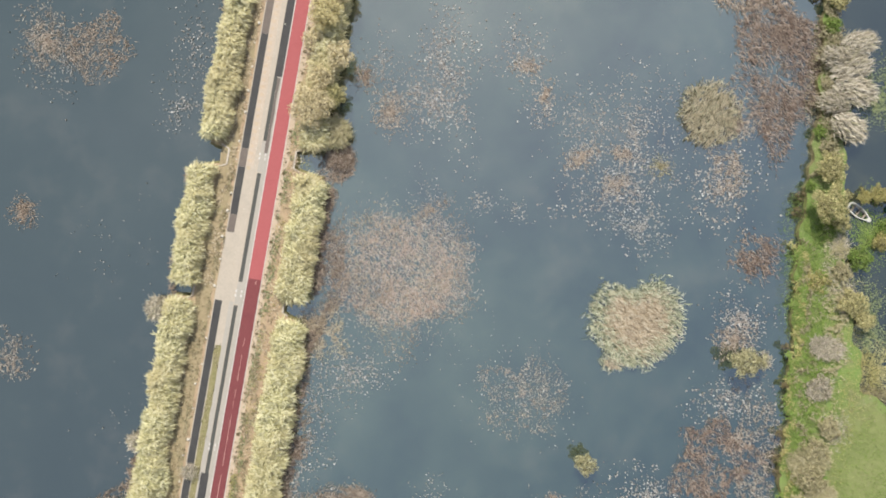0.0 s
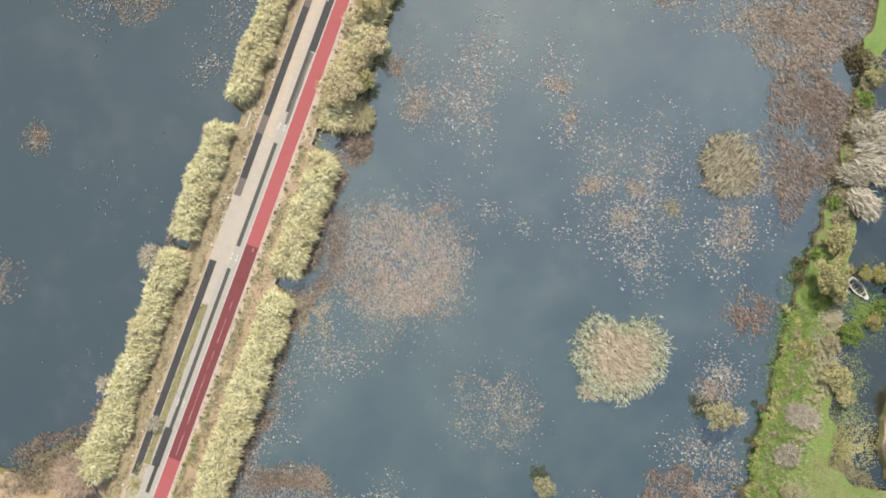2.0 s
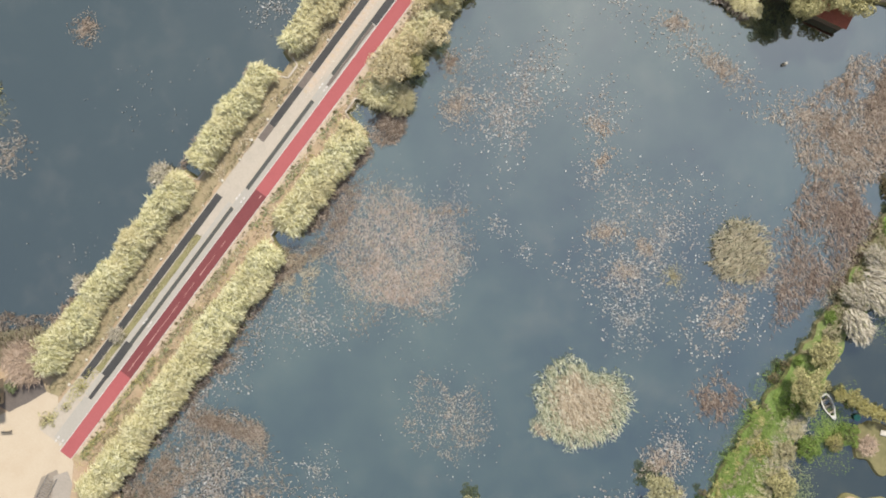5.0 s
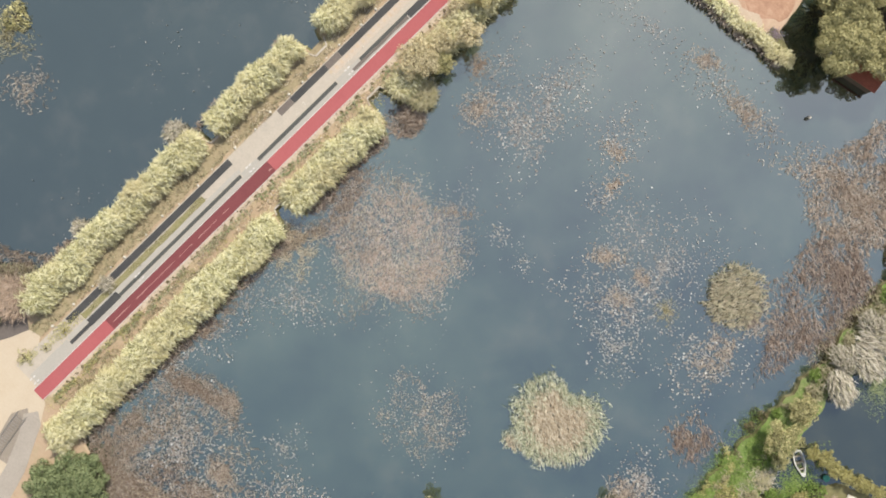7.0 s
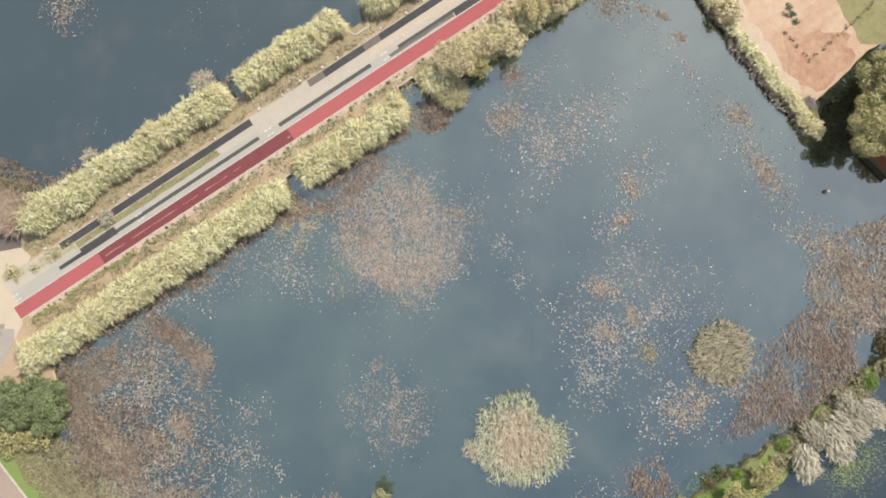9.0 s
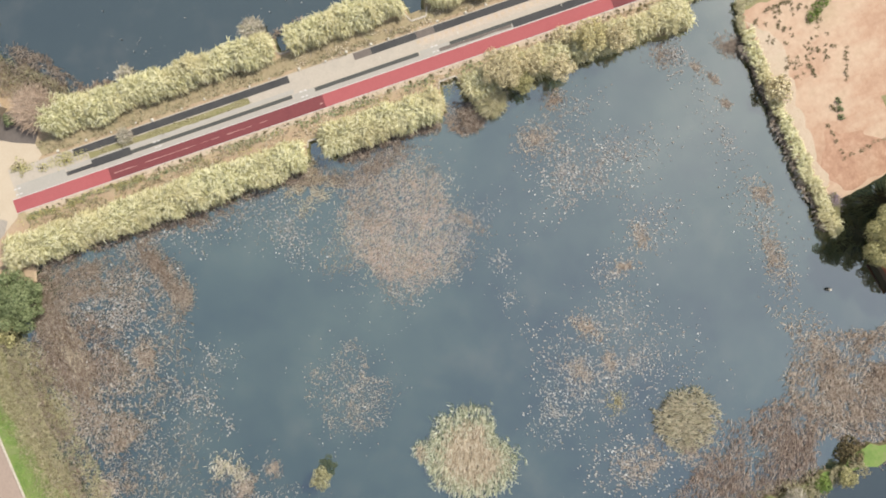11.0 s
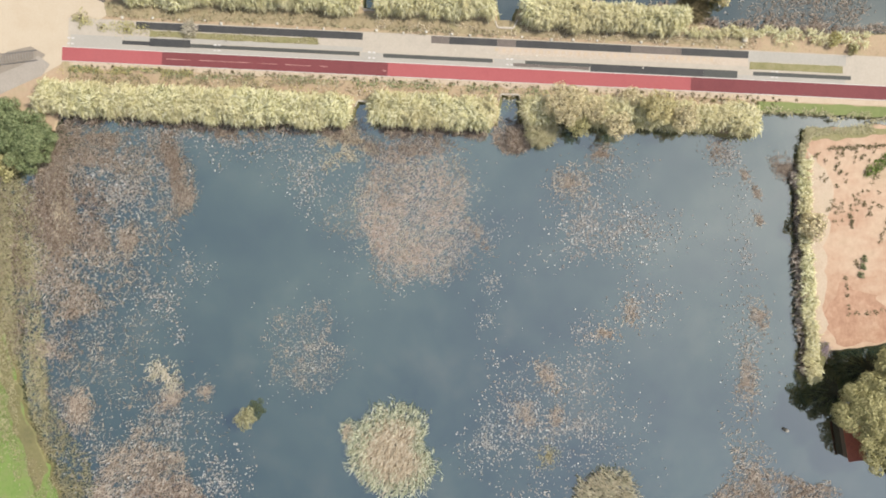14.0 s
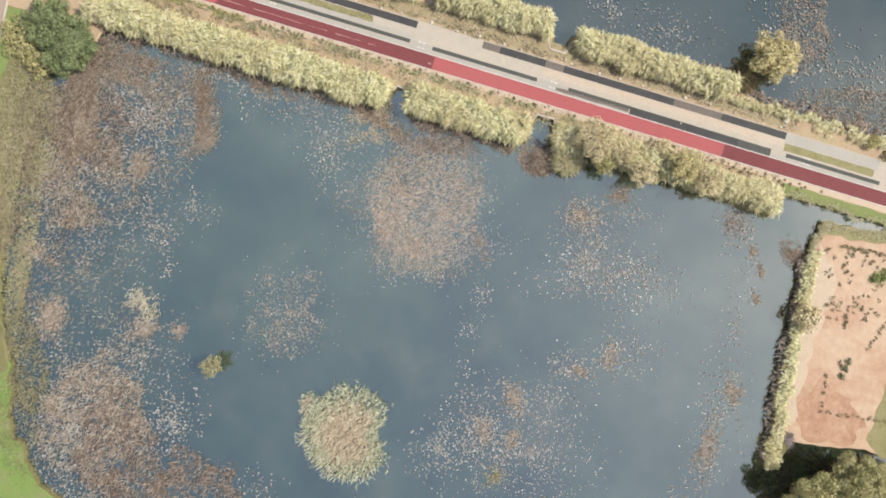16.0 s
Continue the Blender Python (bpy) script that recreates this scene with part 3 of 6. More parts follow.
tagged(part("water_channel", bm, M_WATERC), "dark still water of the weedy east channel", "water", kind="structure")

# embankment that carries the causeway
bank = [su(s, u) for s, u in ((-64, -9.5), (-58, -14), (-45, -12.5), (-10.6, -13.0), (-10.2, -10.4), (-8.2, -10.4), (-7.8, -12.6), (13.2, -12.0), (13.8, -8.4),
        (16.6, -8.4), (17.4, -11.6), (46, -11.2), (56, -9.6), (70, -9.6), (95, -11), (235, -11), (235, 4.0), (95, 4.2), (62, 3.9), (60, 8.8),
        (44, 7.6), (30, 6.4), (19.2, 7.5), (18.2, 3.6), (15.0, 3.6), (14.2, 8.5), (-7.6, 8.8), (-8.6, 6.0), (-10.4, 6.0), (-11.4, 8.8), (-40, 9.3), (-64, 9.5), (-74, 9.0), (-74, -4))]
land("ground_causeway", bank, 0.0, M_BANK, "brown earth embankment with dry grass between two ponds", 1.3, 0.35, 0.9, 1.7, 1.0)
for name, s0, s1, u0, u1, m, lab in (
        ("verge_sand", -62, 230, 1.2, 2.4, M_VERGE, "pale sandy verge beside the red cycle lane"),
        ("verge_west", -57, 58, -9.7, -6.9, M_VERGEW, "dry olive grass verge between the cane and the road"),
        ("lawn_strip", 60.5, 230, 2.6, 4.4, M_MEADOW, "yellow-green grass strip along the channel")):
    tagged(slab(name, s0, s1, u0, u1, -0.2, 0.012 if u0 < 2 else 0.02 if "lawn" in name else 0.006, m, None, "", 0.35), lab, "verge", kind="structure")

# the old road: concrete slabs with strips of asphalt, and the red cycle lane
road = slab("road", -62.5, 230, -6.35, -1.08, -0.3, 0.05, M_CONC, None, "", 0.06)
tagged(road, "old pale concrete road patched with dark asphalt strips", "road", kind="structure")
lane = slab("cycle_lane", -63.4, -45.6, -1.06, 1.32, -0.3, 0.06, M_RED, None, "", 0.02)
tagged(lane, "coral red cycle lane with white edge lines", "cycle lane", kind="structure")
slab("dark_section", -45.596, -5.404, -1.06, 1.32, -0.3, 0.06, M_RED2, lane, "dark red surfacing", 0.02)
slab("coral_section", -5.4, 48.6, -1.06, 1.32, -0.3, 0.06, M_RED, lane, "coral red surfacing", 0.02)
slab("dark_section", 48.604, 230, -1.06, 1.32, -0.3, 0.06, M_RED2, lane, "dark red surfacing", 0.02)
slab("edge_line", -63.4, 230, -1.20, -1.07, 0.0, 0.066, M_PAINT, lane, "", 0.02)
slab("edge_line", -63.4, 230, 1.325, 1.43, -0.1, 0.066, M_PAINT, lane, "", 0.03)
for s0, s1 in ((-44.8, -40.5), (-39.0, -29.5), (-28.5, -25.2), (-23.6, -19.0), (-17.5, -16.0)):
    slab("chalk_line", s0, s1, 0.12, 0.20, 0.05, 0.066, M_CHALK, lane, "", 0.10)
slab("chalk_line", -6.3, -5.7, 0.35, 0.5, 0.05, 0.066, M_CHALK, lane)

TOP = 0.056
slab("worn_band", -52.6, -10, -3.6, -2.85, 0, TOP, M_GREY, road, "", 0.05)
slab("worn_band", 14.0, 58.6, -4.85, -3.5, 0, TOP - 0.003, M_WORN, road, "worn sandy band", 0.1)
slab("grey_band", 19.0, 58.6, -3.45, -2.72, 0, TOP - 0.002, M_CONC, road, "", 0.08)
slab("worn_band", 58.6, 76, -6.2, -4.4, 0, TOP, M_GREY, road, "", 0.06)
slab("grey_band", -62, 76, -1.92, -1.21, 0, TOP, M_GREY, road, "", 0.03)
slab("grey_band", -62, -52.8, -3.4, -1.94, 0, TOP, M_GREY, road, "", 0.03)
slab("grey_band", -10.3, -6.4, -2.72, -1.95, 0, TOP, M_GREY, road, "", 0.03)
slab("grey_band", 13.4, 18.9, -2.72, -1.95, 0, TOP, M_GREY, road, "", 0.03)
slab("grey_band", -10, 2.0, -6.3, -4.9, 0, TOP, M_CONC, road, "", 0.03)
for s0, s1, m in ((-50.5, -41.8, M_ASPH), (-39.4, -10.1, M_ASPH), (2.1, 5.3, M_ASPH3), (5.32, 13.85, M_ASPH), (13.87, 17.15, M_ASPH3), (17.17, 37.7, M_ASPH),
                  (37.72, 46.6, M_ASPH3), (46.62, 58.6, M_ASPH)):
    slab("asphalt_strip", s0, s1, -6.18, -4.9, 0, TOP + 0.01, m, road, "dark asphalt strip" if m is M_ASPH else "worn brown asphalt strip", 0.02)
slab("asphalt_strip", -41.9, -39.3, -6.1, -4.9, 0, TOP + 0.005, M_ASPH3, road)
for s0, s1, u0, u1, m in ((-52.8, -47.9, -2.75, -2.05, M_ASPH), (-47.95, -40.7, -3.35, -1.95, M_ASPH), (-40.72, -10.5, -2.72, -2.05, M_ASPH2), (-6.3, 13.2, -2.65, -1.95, M_ASPH2),
                          (19.0, 30.6, -2.62, -2.0, M_ASPH2), (30.62, 50.8, -2.6, -1.24, M_ASPH), (50.82, 56.8, -2.6, -1.26, M_ASPH2), (59.6, 77.0, -2.6, -1.92, M_ASPH2)):
    slab("asphalt_strip", s0, s1, u0, u1, 0, TOP + 0.012, m, road, "dark asphalt strip", 0.02)
slab("asphalt_strip", 16.8, 30.4, -2.0, -1.5, 0, TOP + 0.006, M_ASPH3, road, "faded asphalt strip", 0.15)
for k in range(30):
    s = 13.5 + k * 1.32
    slab("sleeper_mark", s, s + 0.62, -4.66 + 0.1 * math.sin(k * 2.1), -4.02 + 0.12 * math.sin(k * 1.3), 0, TOP + 0.001, M_VERGE, road, "", 0.1)
slab("grass_strip", -48, -18, -4.75, -3.65, 0, TOP + 0.02, M_LAWN, road, "grass growing through the old paving", 0.22)
slab("grass_strip", 58.9, 75.5, -4.3, -3.0, 0, TOP + 0.02, M_LAWN, road, "grass growing through the old paving", 0.12)
for s in (-62.6, -36.5, -9.0, 15.6, 62.8):
    for u in (-2.75, -1.75):
        for d in (0.0, 0.75):
            slab("road_mark", s + d, s + d + 0.5, u - 0.13, u + 0.13, 0, TOP + 0.02, M_PAINT, road, "worn white painted mark", 0.05)

# plaza, road and shores
plaza = [(-57.5, -62.5), (-51.4, -54.0), (-49.0, -53.8), (-47.4, -57.2), (-44.4, -61.4), (-41.3, -62.9), (-40.0, -66.2), (-39.0, -70.5), (-38.4, -78.0), (-38, -100), (-80, -130), (-130, -90), (-80, -62), (-64, -62)]
south = [(-48, -52), (-41, -62), (-36.5, -64.2), (-30.5, -65.8), (-27, -72), (-24, -77.5), (-8, -79.5), (6, -79), (20, -77.5), (31, -73.5), (40, -73), (50, -66.5), (56, -57), (59.3, -48),
         (61.0, -30), (61.9, -19), (63.0, 0), (64.6, 10), (65.4, 16), (66.8, 24), (67.6, 42), (66.6, 50), (68.5, 60), (72, 58), (69.8, 44), (70.2, 36), (71.8, 27), (71.5, 18), (70.6, 11), (71, 6), (71.5, 1), (70.8, -6), (72.8, -14),
         (73.8, -20), (74.4, -25.5), (79, -28), (120, -29.5), (190, -40), (150, -150), (0, -215), (-150, -150), (-190, -70), (-120, -52), (-75, -50), (-66, -55), (-60, -52), (-54, -48)]
land("ground_shore", south, -0.06, M_GRASS, "green grassy shore with scrub round the pond", 0.8, 0.9, 0.15, 1.3, 5.0)
land("ground_meadow", [(69.5, -30), (74, -28.2), (80, -29.2), (120, -31), (150, -60), (110, -120), (60, -90), (63, -66), (66.5, -48)], -0.03, M_MEADOW, "pale green open meadow", 1.0, 1.8, 0.2, 0.1, 9.0)
land("ground_scrub", [(-27, -72.5), (-24, -77), (-8, -79.4), (6, -79), (20, -77.4), (30, -74), (33, -77), (12, -80.5), (-6, -80.8), (-20, -81.5), (-30, -79)], -0.03, M_OLIVE, "olive scrubby ground at the water's edge", 1.2, 0.7, 0.3, 0.12, 3.0)
land("pavement_sand", plaza, 0.03, M_SAND, "pale sand-coloured paved square", 3.0, 0.12, 0.02, 0.3, 2.0)
land("ground_dirt", [(-41.2, -63.2), (-37, -63.6), (-30.4, -65.6), (-31, -70), (-33.5, -76), (-34.5, -83), (-38, -84), (-38.2, -74), (-40.0, -67)], 0.016, M_DIRT, "orange bare dirt beside the square", 1.0, 0.5, 0.3, 0.2, 8.0)
land("pavement_walk", [(-41.6, -64.8), (-39.8, -66.5), (-38.6, -70.5), (-37.2, -75), (-36.2, -84), (-39.8, -84), (-40.6, -76), (-42.0, -70), (-43.4, -66.8)], 0.045, M_WALK, "curved worn grey concrete walk", 1.5, 0.05, 0.02, 0.2, 4.0)
land("pavement_pad", [(-43.4, -65.4), (-42.0, -67.0), (-41.0, -70), (-40.4, -75.6), (-43.0, -75.8), (-44.8, -72), (-45.2, -68)], 0.042, M_PAD, "brown pad under the bicycle rack", 1.5, 0.06, 0.02, 0.02, 4.5)
land("ground_brown", [(-95, -66), (-78, -54), (-64, -52.5), (-57, -48.5), (-52, -47.5), (-48.5, -51.5), (-50.5, -54.2), (-56, -61), (-70, -70)], 0.008, M_BANK, "bare brown soil by the house", 1.0, 0.4, 0.3, 0.1, 6.0)
land("ground_dark", [(-55.6, -60.2), (-51.3, -54.1), (-53.6, -51.6), (-58.4, -54.6), (-60, -60)], 0.034, M_DARKP, "dark patch of ground beside the house", 1.0, 0.12, 0.02, 0.1, 6.5)
land("road_south", [(-70, -78.9), (60, -91.9), (60, -99), (-70, -86)], 0.02, M_ROADP, "pinkish brown paved road", 4.0, 0.02, 0.02, 0.2)
bm = box_bm(-50, 80, -0.17, 0.17, -0.2, 0.14, 0.03)
bmesh.ops.transform(bm, matrix=pose(-20, -83.6, 0, 0, 0, -5.7), verts=bm.verts[:])
tagged(part("kerb", bm, M_HEAD), "pale concrete kerb along the road", "kerb", kind="structure")

# north field
field = [(-13.6, 67.2), (-8.6, 65.9), (1.5, 65.0), (15, 63.4), (27, 62.9), (30.6, 62.8), (29.6, 64.4), (26.2, 66.6), (26.0, 78), (28.5, 120), (-4, 150), (-9, 120), (-12.6, 79)]
land("ground_field", field, 0.02, M_FIELD, "pink bare soil of a garden plot", 0.9, 0.5, 0.45, 1.3, 12.0)
# Near-black colour stands for the trees' shade on this ground.
land("ground_spinney", [(37.5, 69.4), (35.0, 70.8), (33.0, 72.8), (31.6, 75.4), (30.4, 79), (29.8, 120), (70, 130), (90, 90), (60, 77), (47, 74), (43.6, 70), (39, 66.2)], -0.02, M_TREESHADE, "ground under the trees, coloured dark for their shade", 1.2, 0.5, 0.2, 1.5, 14.0)
land("grass_field_edge", [(-13.5, 67.4), (-11.4, 66.6), (-10.7, 78), (-9.0, 100), (-11.0, 100), (-12.5, 79)], 0.035, M_LAWN, "olive grass edge of the garden plot", 0.6, 0.7, 0.1, 0.05, 2.0)
land("ground_red_soil", [(14.5, 69.5), (19, 66.8), (24.0, 67.2), (25.6, 69), (25.4, 77), (21, 78.5), (16.5, 75.5)], 0.024, M_REDSOIL, "reddish soil at the corner of the plot", 0.8, 1.3, 0.4, 0.012, 21.0)
land("ground_pale_soil", [(-9.5, 66.9), (1, 65.9), (14, 64.3), (24, 63.6), (23, 65.6), (12, 67.4), (3, 69.2), (-6, 70.2)], 0.026, M_VERGE, "pale sandy margin of the plot", 0.8, 1.1, 0.4, 0.012, 22.0)
land("grass_field_corner", [(14, 82), (24, 79.5), (27, 82), (27, 100), (12, 100)], 0.035, M_LAWN, "faded grass patch on the plot", 1.0, 0.5, 0.1, 0.05, 3.0)
land("hedge_soil", [(23.8, 63.2), (28, 62.8), (30.5, 63.6), (27, 66), (24.5, 66.6)], 0.04, M_OLIVE, "scrubby corner of the plot", 0.8, 0.4, 0.1, 0.05, 4.0)

# ---- stands of cane along the causeway ----
CL = "tall pale yellow-green giant cane along the causeway"
for i, (s0, s1, ui, uo, s2, s3, n, lab) in enumerate((
        (-52.5, -11.4, -10.4, -13.6, -53.5, -11.0, 1850, CL), (-7.4, 12.6, -10.3, -13.4, -7.4, 12.4, 1000, CL), (18.0, 47, -9.2, -12.4, 17.8, 46.6, 1350, CL),
        (-66, -11.6, 6.2, 10.2, -67, -11.8, 3000, CL), (-7.2, 13.4, 5.4, 9.4, -7.0, 13.2, 1250, CL), (19.4, 23.5, 4.8, 8.2, 19.4, 24, 240, CL), (26, 60.0, 4.4, 8.0, 30, 60.2, 1250, CL))):
    cane("cane_stand", lab, ((su(s0, ui), su(s1, ui)), (su(s2, uo), su(s3, uo))), n, M_REED, seed=20 + i, z=-0.35)
cane("cane_stand", "pale cane and scrub at the causeway's end", (((-50.5, -49.5), (-48.2, -38)), ((-57.5, -48.5), (-52.5, -38.5))), 560, M_REED, (1.2, 2.6), 1.0, 0.15, 6, -0.1, 31)
cane("cane_stand", "low dry cane along the bank", ((su(48, -8.6), su(80, -8.2)), (su(48, -9.8), su(80, -9.8))), 260, M_REED, (0.8, 1.6), 0.9, 0.13, 6, -0.2, 32)
# dead brown reed at the feet of the stands
for i, (s0, s1, u0, u1, n) in enumerate(((-64, -12, 10.2, 12.0, 700), (-6, 13, 9.6, 11.2, 420), (48, 84, -10.0, -11.6, 420), (-20, 12, -13.8, -14.8, 180), (20, 48, -12.2, -13.6, 260), (-56, -40, -14, -16, 220))):
    cane("dry_reed", "dead brown reed at the foot of the cane", ((su(s0, u0), su(s1, u0)), (su(s0, u1), su(s1, u1))), n, M_DRY, (0.5, 1.3), 0.8, 0.1, 4, WATER, 40 + i)

# ---- edge of the north field ----
cane("cane_stand", "pale yellow cane along the garden plot", (((-8.0, 66.8), (8, 65.1)), ((-8.4, 65.3), (8, 63.8))), 360, M_REED, (0.6, 1.3), 0.8, 0.14, 6, -0.1, 51)
cane("cane_stand", "pale yellow cane along the garden plot", (((8, 65.1), (30.5, 63.8)), ((8, 63.7), (31.5, 62.2))), 520, M_REED, (0.7, 1.5), 0.9, 0.15, 6, -0.1, 52)
cane("dry_reed", "dry brown reed on the plot's bank", (((-7, 65.4), (8, 64.0)), ((-6, 64.4), (8, 63.0))), 220, M_STUB, (0.5, 1.0), 0.8, 0.11, 5, -0.8, 53)
cane("dry_reed", "dry brown reed on the plot's bank", (((8, 63.6), (30, 62.4)), ((8, 62.8), (30, 61.6))), 260, M_STUB, (0.5, 1.0), 0.8, 0.11, 5, -0.8, 54)

# grass hanging over the inlet's edges
cane("tall_grass", "short olive grass over the inlet's edge", ((su(61, 4.0), su(110, 4.2)), (su(61, 4.7), su(110, 4.9))), 420, M_SCRUB, (0.1, 0.4), 0.5, 0.1, 4, -0.1, 55, "grass")
cane("tall_grass", "short olive grass over the inlet's edge", (((-13.7, 67.2), (-12.6, 79)), ((-12.6, 67.2), (-11.6, 79))), 240, M_SCRUB, (0.1, 0.4), 0.5, 0.1, 4, -0.1, 56, "grass")
cane("tall_grass", "short olive grass over the inlet's edge", (((-13.6, 67.0), (-8.0, 65.0)), ((-13.4, 68.0), (-7.8, 66.2))), 200, M_SCRUB, (0.1, 0.4), 0.5, 0.1, 4, -0.1, 57, "grass")

# ---- reed islands in the pond ----
def island(name, label, x, y, rx, ry, n, inner, outer, seed, h=1.5, lean=270, notch=0.0, lie=0.34, split=0.68, width=0.09, fan=0.5, long=0.7):
    """A round reed bed: straw in the middle, greener leaning reed round it."""
    rng = np.random.default_rng(seed)
    a, q = rng.uniform(0, 2 * np.pi, n), np.sqrt(rng.uniform(0, 1, n))
    edge = np.array([1 + 0.10 * noise.noise(Vector((math.cos(k) * 1.9, math.sin(k) * 1.3, seed))) - notch * max(0, math.cos(k - 1.62)) ** 10 for k in a])
    q = np.where(rng.uniform(0, 1, n) < 0.22, q + np.abs(rng.normal(0, 0.11, n)), q)
    thin = (rng.uniform(0, 1, n) > 0.80 * np.clip((q - 0.58) / 0.45, 0, 1)) | (q < 0.58)
    a, q, edge, n = a[thin], q[thin], edge[thin], int(thin.sum())
    px, py = x + np.cos(a) * q * rx * edge, y + np.sin(a) * q * ry * edge
    root = thing(name, label, "reed island", x, y, WATER)
    mid = q + rng.normal(0, 0.14, n) < split
    for nm, sel, m, ln, r0 in (("straw_reeds", mid, inner, radians(lean), lie), ("fringe_reeds", ~mid, outer, None, lie + 0.32)):
        k = int(sel.sum())
        P = np.column_stack([px[sel] - x, py[sel] - y, np.zeros(k)])
        c = []
        for j in range(3):
            az = (ln + rng.normal(0, fan, k)) if ln is not None else np.where(rng.uniform(0, 1, k) < 0.5, a[sel] + rng.normal(0, 0.6, k), radians(lean) + rng.normal(0, 0.7, k))
            B = P + np.column_stack([rng.normal(0, 0.12, k), rng.normal(0, 0.12, k), rng.uniform(0.1, h * 0.6, k)])
            c.append(blades(B, az, h * rng.uniform(0.28, long, k), np.clip(rng.normal(r0, 0.18, k), 0.05, 0.92), width * rng.uniform(0.6, 1.4, k), 0.2))
        v, t = joined(c)
        part(nm, tri_mesh(nm, v, t), m, root)
    return root


island("reed_island", "round straw-coloured reed island with a grey-green fringe", 34.2, -12.3, 8.2, 8.2, 4400, M_TAN, M_FRINGE, 3, 1.6, 325, 0.42, 0.38, width=0.095, long=1.0)
island("reed_island", "round olive-green reed island in the pond", 47.6, 24.2, 5.4, 5.9, 1450, M_OLIVEP, M_OLIVEP, 4, 1.6, 235, 0.0, 0.32, 0.86, 0.10, 0.3, 0.95)
island("reed_tuft", "small straw tuft beside the reed island", 30.2, -20.3, 2.6, 1.5, 200, M_TAN, M_FRINGE, 5, 1.0, 315)

# ---- withered water plants, patch by patch ----
SL, BL, PL, RL = "withered pinkish-grey leaves floating on the pond", "dead brown reed stubble standing in the pond", "pale withered leaves floating on the pond", "rusty reed stubble in shallow water"
stubble("reed_stubble", "broad patch of tan and rusty reed stubble", -8.2, -5.4, 11.8, 10.6, 4600, M_STUB, 110, 60, 0.62, 0.38, 0.11, 0, 0.30, 1, 0.2)
stubble("reed_stubble", "pale pinkish straw stubble in the pond", -7.6, -5.0, 11.4, 10.4, 3600, M_PINK, 115, 40, 0.72, 0.32, 0.10, 0, 0.36, 199, 0.25)
stubble("reed_stubble", "pale pinkish straw stubble in the pond", -5.6, -6.0, 8.0, 8.0, 1900, M_PINK, 115, 40, 0.72, 0.32, 0.11, 0, 0.36, 198, 0.3)
stubble("reed_stubble", "straw stubble in the pond", -7.0, -4.5, 10.8, 10.0, 2400, M_TAN, 110, 60, 0.55, 0.35, 0.09, 0, 0.42, 2, 0.25)
floaters("floating_leaves", SL, -8.5, -5.5, 13.5, 12.5, 1488, M_LILY, 0.17, 0, 0.42, 3)
stubble("reed_stubble", BL, -20.5, -6.5, 2.6, 9.0, 1870, M_DRY, 80, 60, 0.8, 0.5, 0.11, -12, 0.3, 4)
stubble("reed_stubble", "straw reed at the cane's foot", -21.5, -15.0, 4.0, 4.6, 1360, M_TAN, 60, 60, 0.8, 0.5, 0.11, 30, 0.36, 5)
floaters("floating_leaves", PL, -16, -22, 8, 5.5, 476, M_PALE, 0.24, 20, 0.52, 6)
floaters("floating_leaves", PL, -22.5, -28, 5, 9, 327, M_PALE, 0.24, -12, 0.5, 7)
floaters("floating_leaves", PL, -20.3, -37.2, 1.7, 1.6, 25, M_PALE, 0.26, 0, 0.3, 8)
floaters("floating_leaves", PL, -2, -43, 4, 4, 79, M_PALE, 0.2, 0, 0.5, 9)
floaters("floating_leaves", SL, 0.5, 31.5, 7.0, 13.5, 1240, M_LILY, 0.23, 0, 0.46, 10)
floaters("floating_leaves", SL, -2.5, 26, 6.5, 5.0, 496, M_LILY, 0.26, 0, 0.42, 11)
floaters("floating_leaves", SL, -10.5, 32, 4.5, 6, 257, M_LILY, 0.2, 0, 0.5, 12)
stubble("reed_stubble", RL, -9.3, 24.3, 3.8, 4.2, 884, M_STUB, 300, 60, 0.6, 0.4, 0.12, 0, 0.4, 13)
stubble("reed_stubble", RL, -13.8, 30.5, 2.0, 2.4, 408, M_DRY, 300, 60, 0.6, 0.4, 0.12, 0, 0.35, 14)
stubble("reed_stubble", BL, -18.0, 15.4, 3.4, 2.8, 1530, M_DRY, 250, 50, 0.9, 0.5, 0.10, 30, 0.25, 15)
floaters("floating_leaves", SL, 14.5, 33, 5, 9, 376, M_LILY, 0.22, 10, 0.5, 16)
stubble("reed_stubble", RL, 15.0, 32.4, 3.4, 1.7, 272, M_STUB, 300, 60, 0.6, 0.35, 0.15, 0, 0.35, 17)
stubble("reed_stubble", RL, 18.0, 27.4, 1.5, 2.5, 221, M_STUB, 300, 60, 0.6, 0.35, 0.16, 0, 0.35, 18)
floaters("floating_leaves", SL, 17.5, 24, 3.4, 3.4, 128, M_LILY, 0.22, 0, 0.45, 19)
floaters("floating_leaves", SL, 34, 20, 13, 13, 1289, M_LILY, 0.2, 0, 0.5, 20)
floaters("floating_leaves", SL, 25, 23, 7, 8, 317, M_LILY, 0.2, 0, 0.52, 21)
floaters("floating_leaves", PL, 30, 10.5, 10, 6.5, 615, M_LILY, 0.24, 15, 0.46, 22)
stubble("reed_stubble", RL, 24.5, 16.4, 4.0, 2.2, 510, M_STUB, 300, 70, 0.55, 0.35, 0.15, 25, 0.4, 23)
stubble("reed_stubble", RL, 31.5, 17.0, 2.4, 1.6, 272, M_STUB, 300, 70, 0.55, 0.35, 0.15, 0, 0.35, 24)
stubble("reed_stubble", RL, 30.5, 11.5, 3.6, 2.4, 408, M_STUB, 300, 70, 0.55, 0.35, 0.13, 20, 0.4, 25)
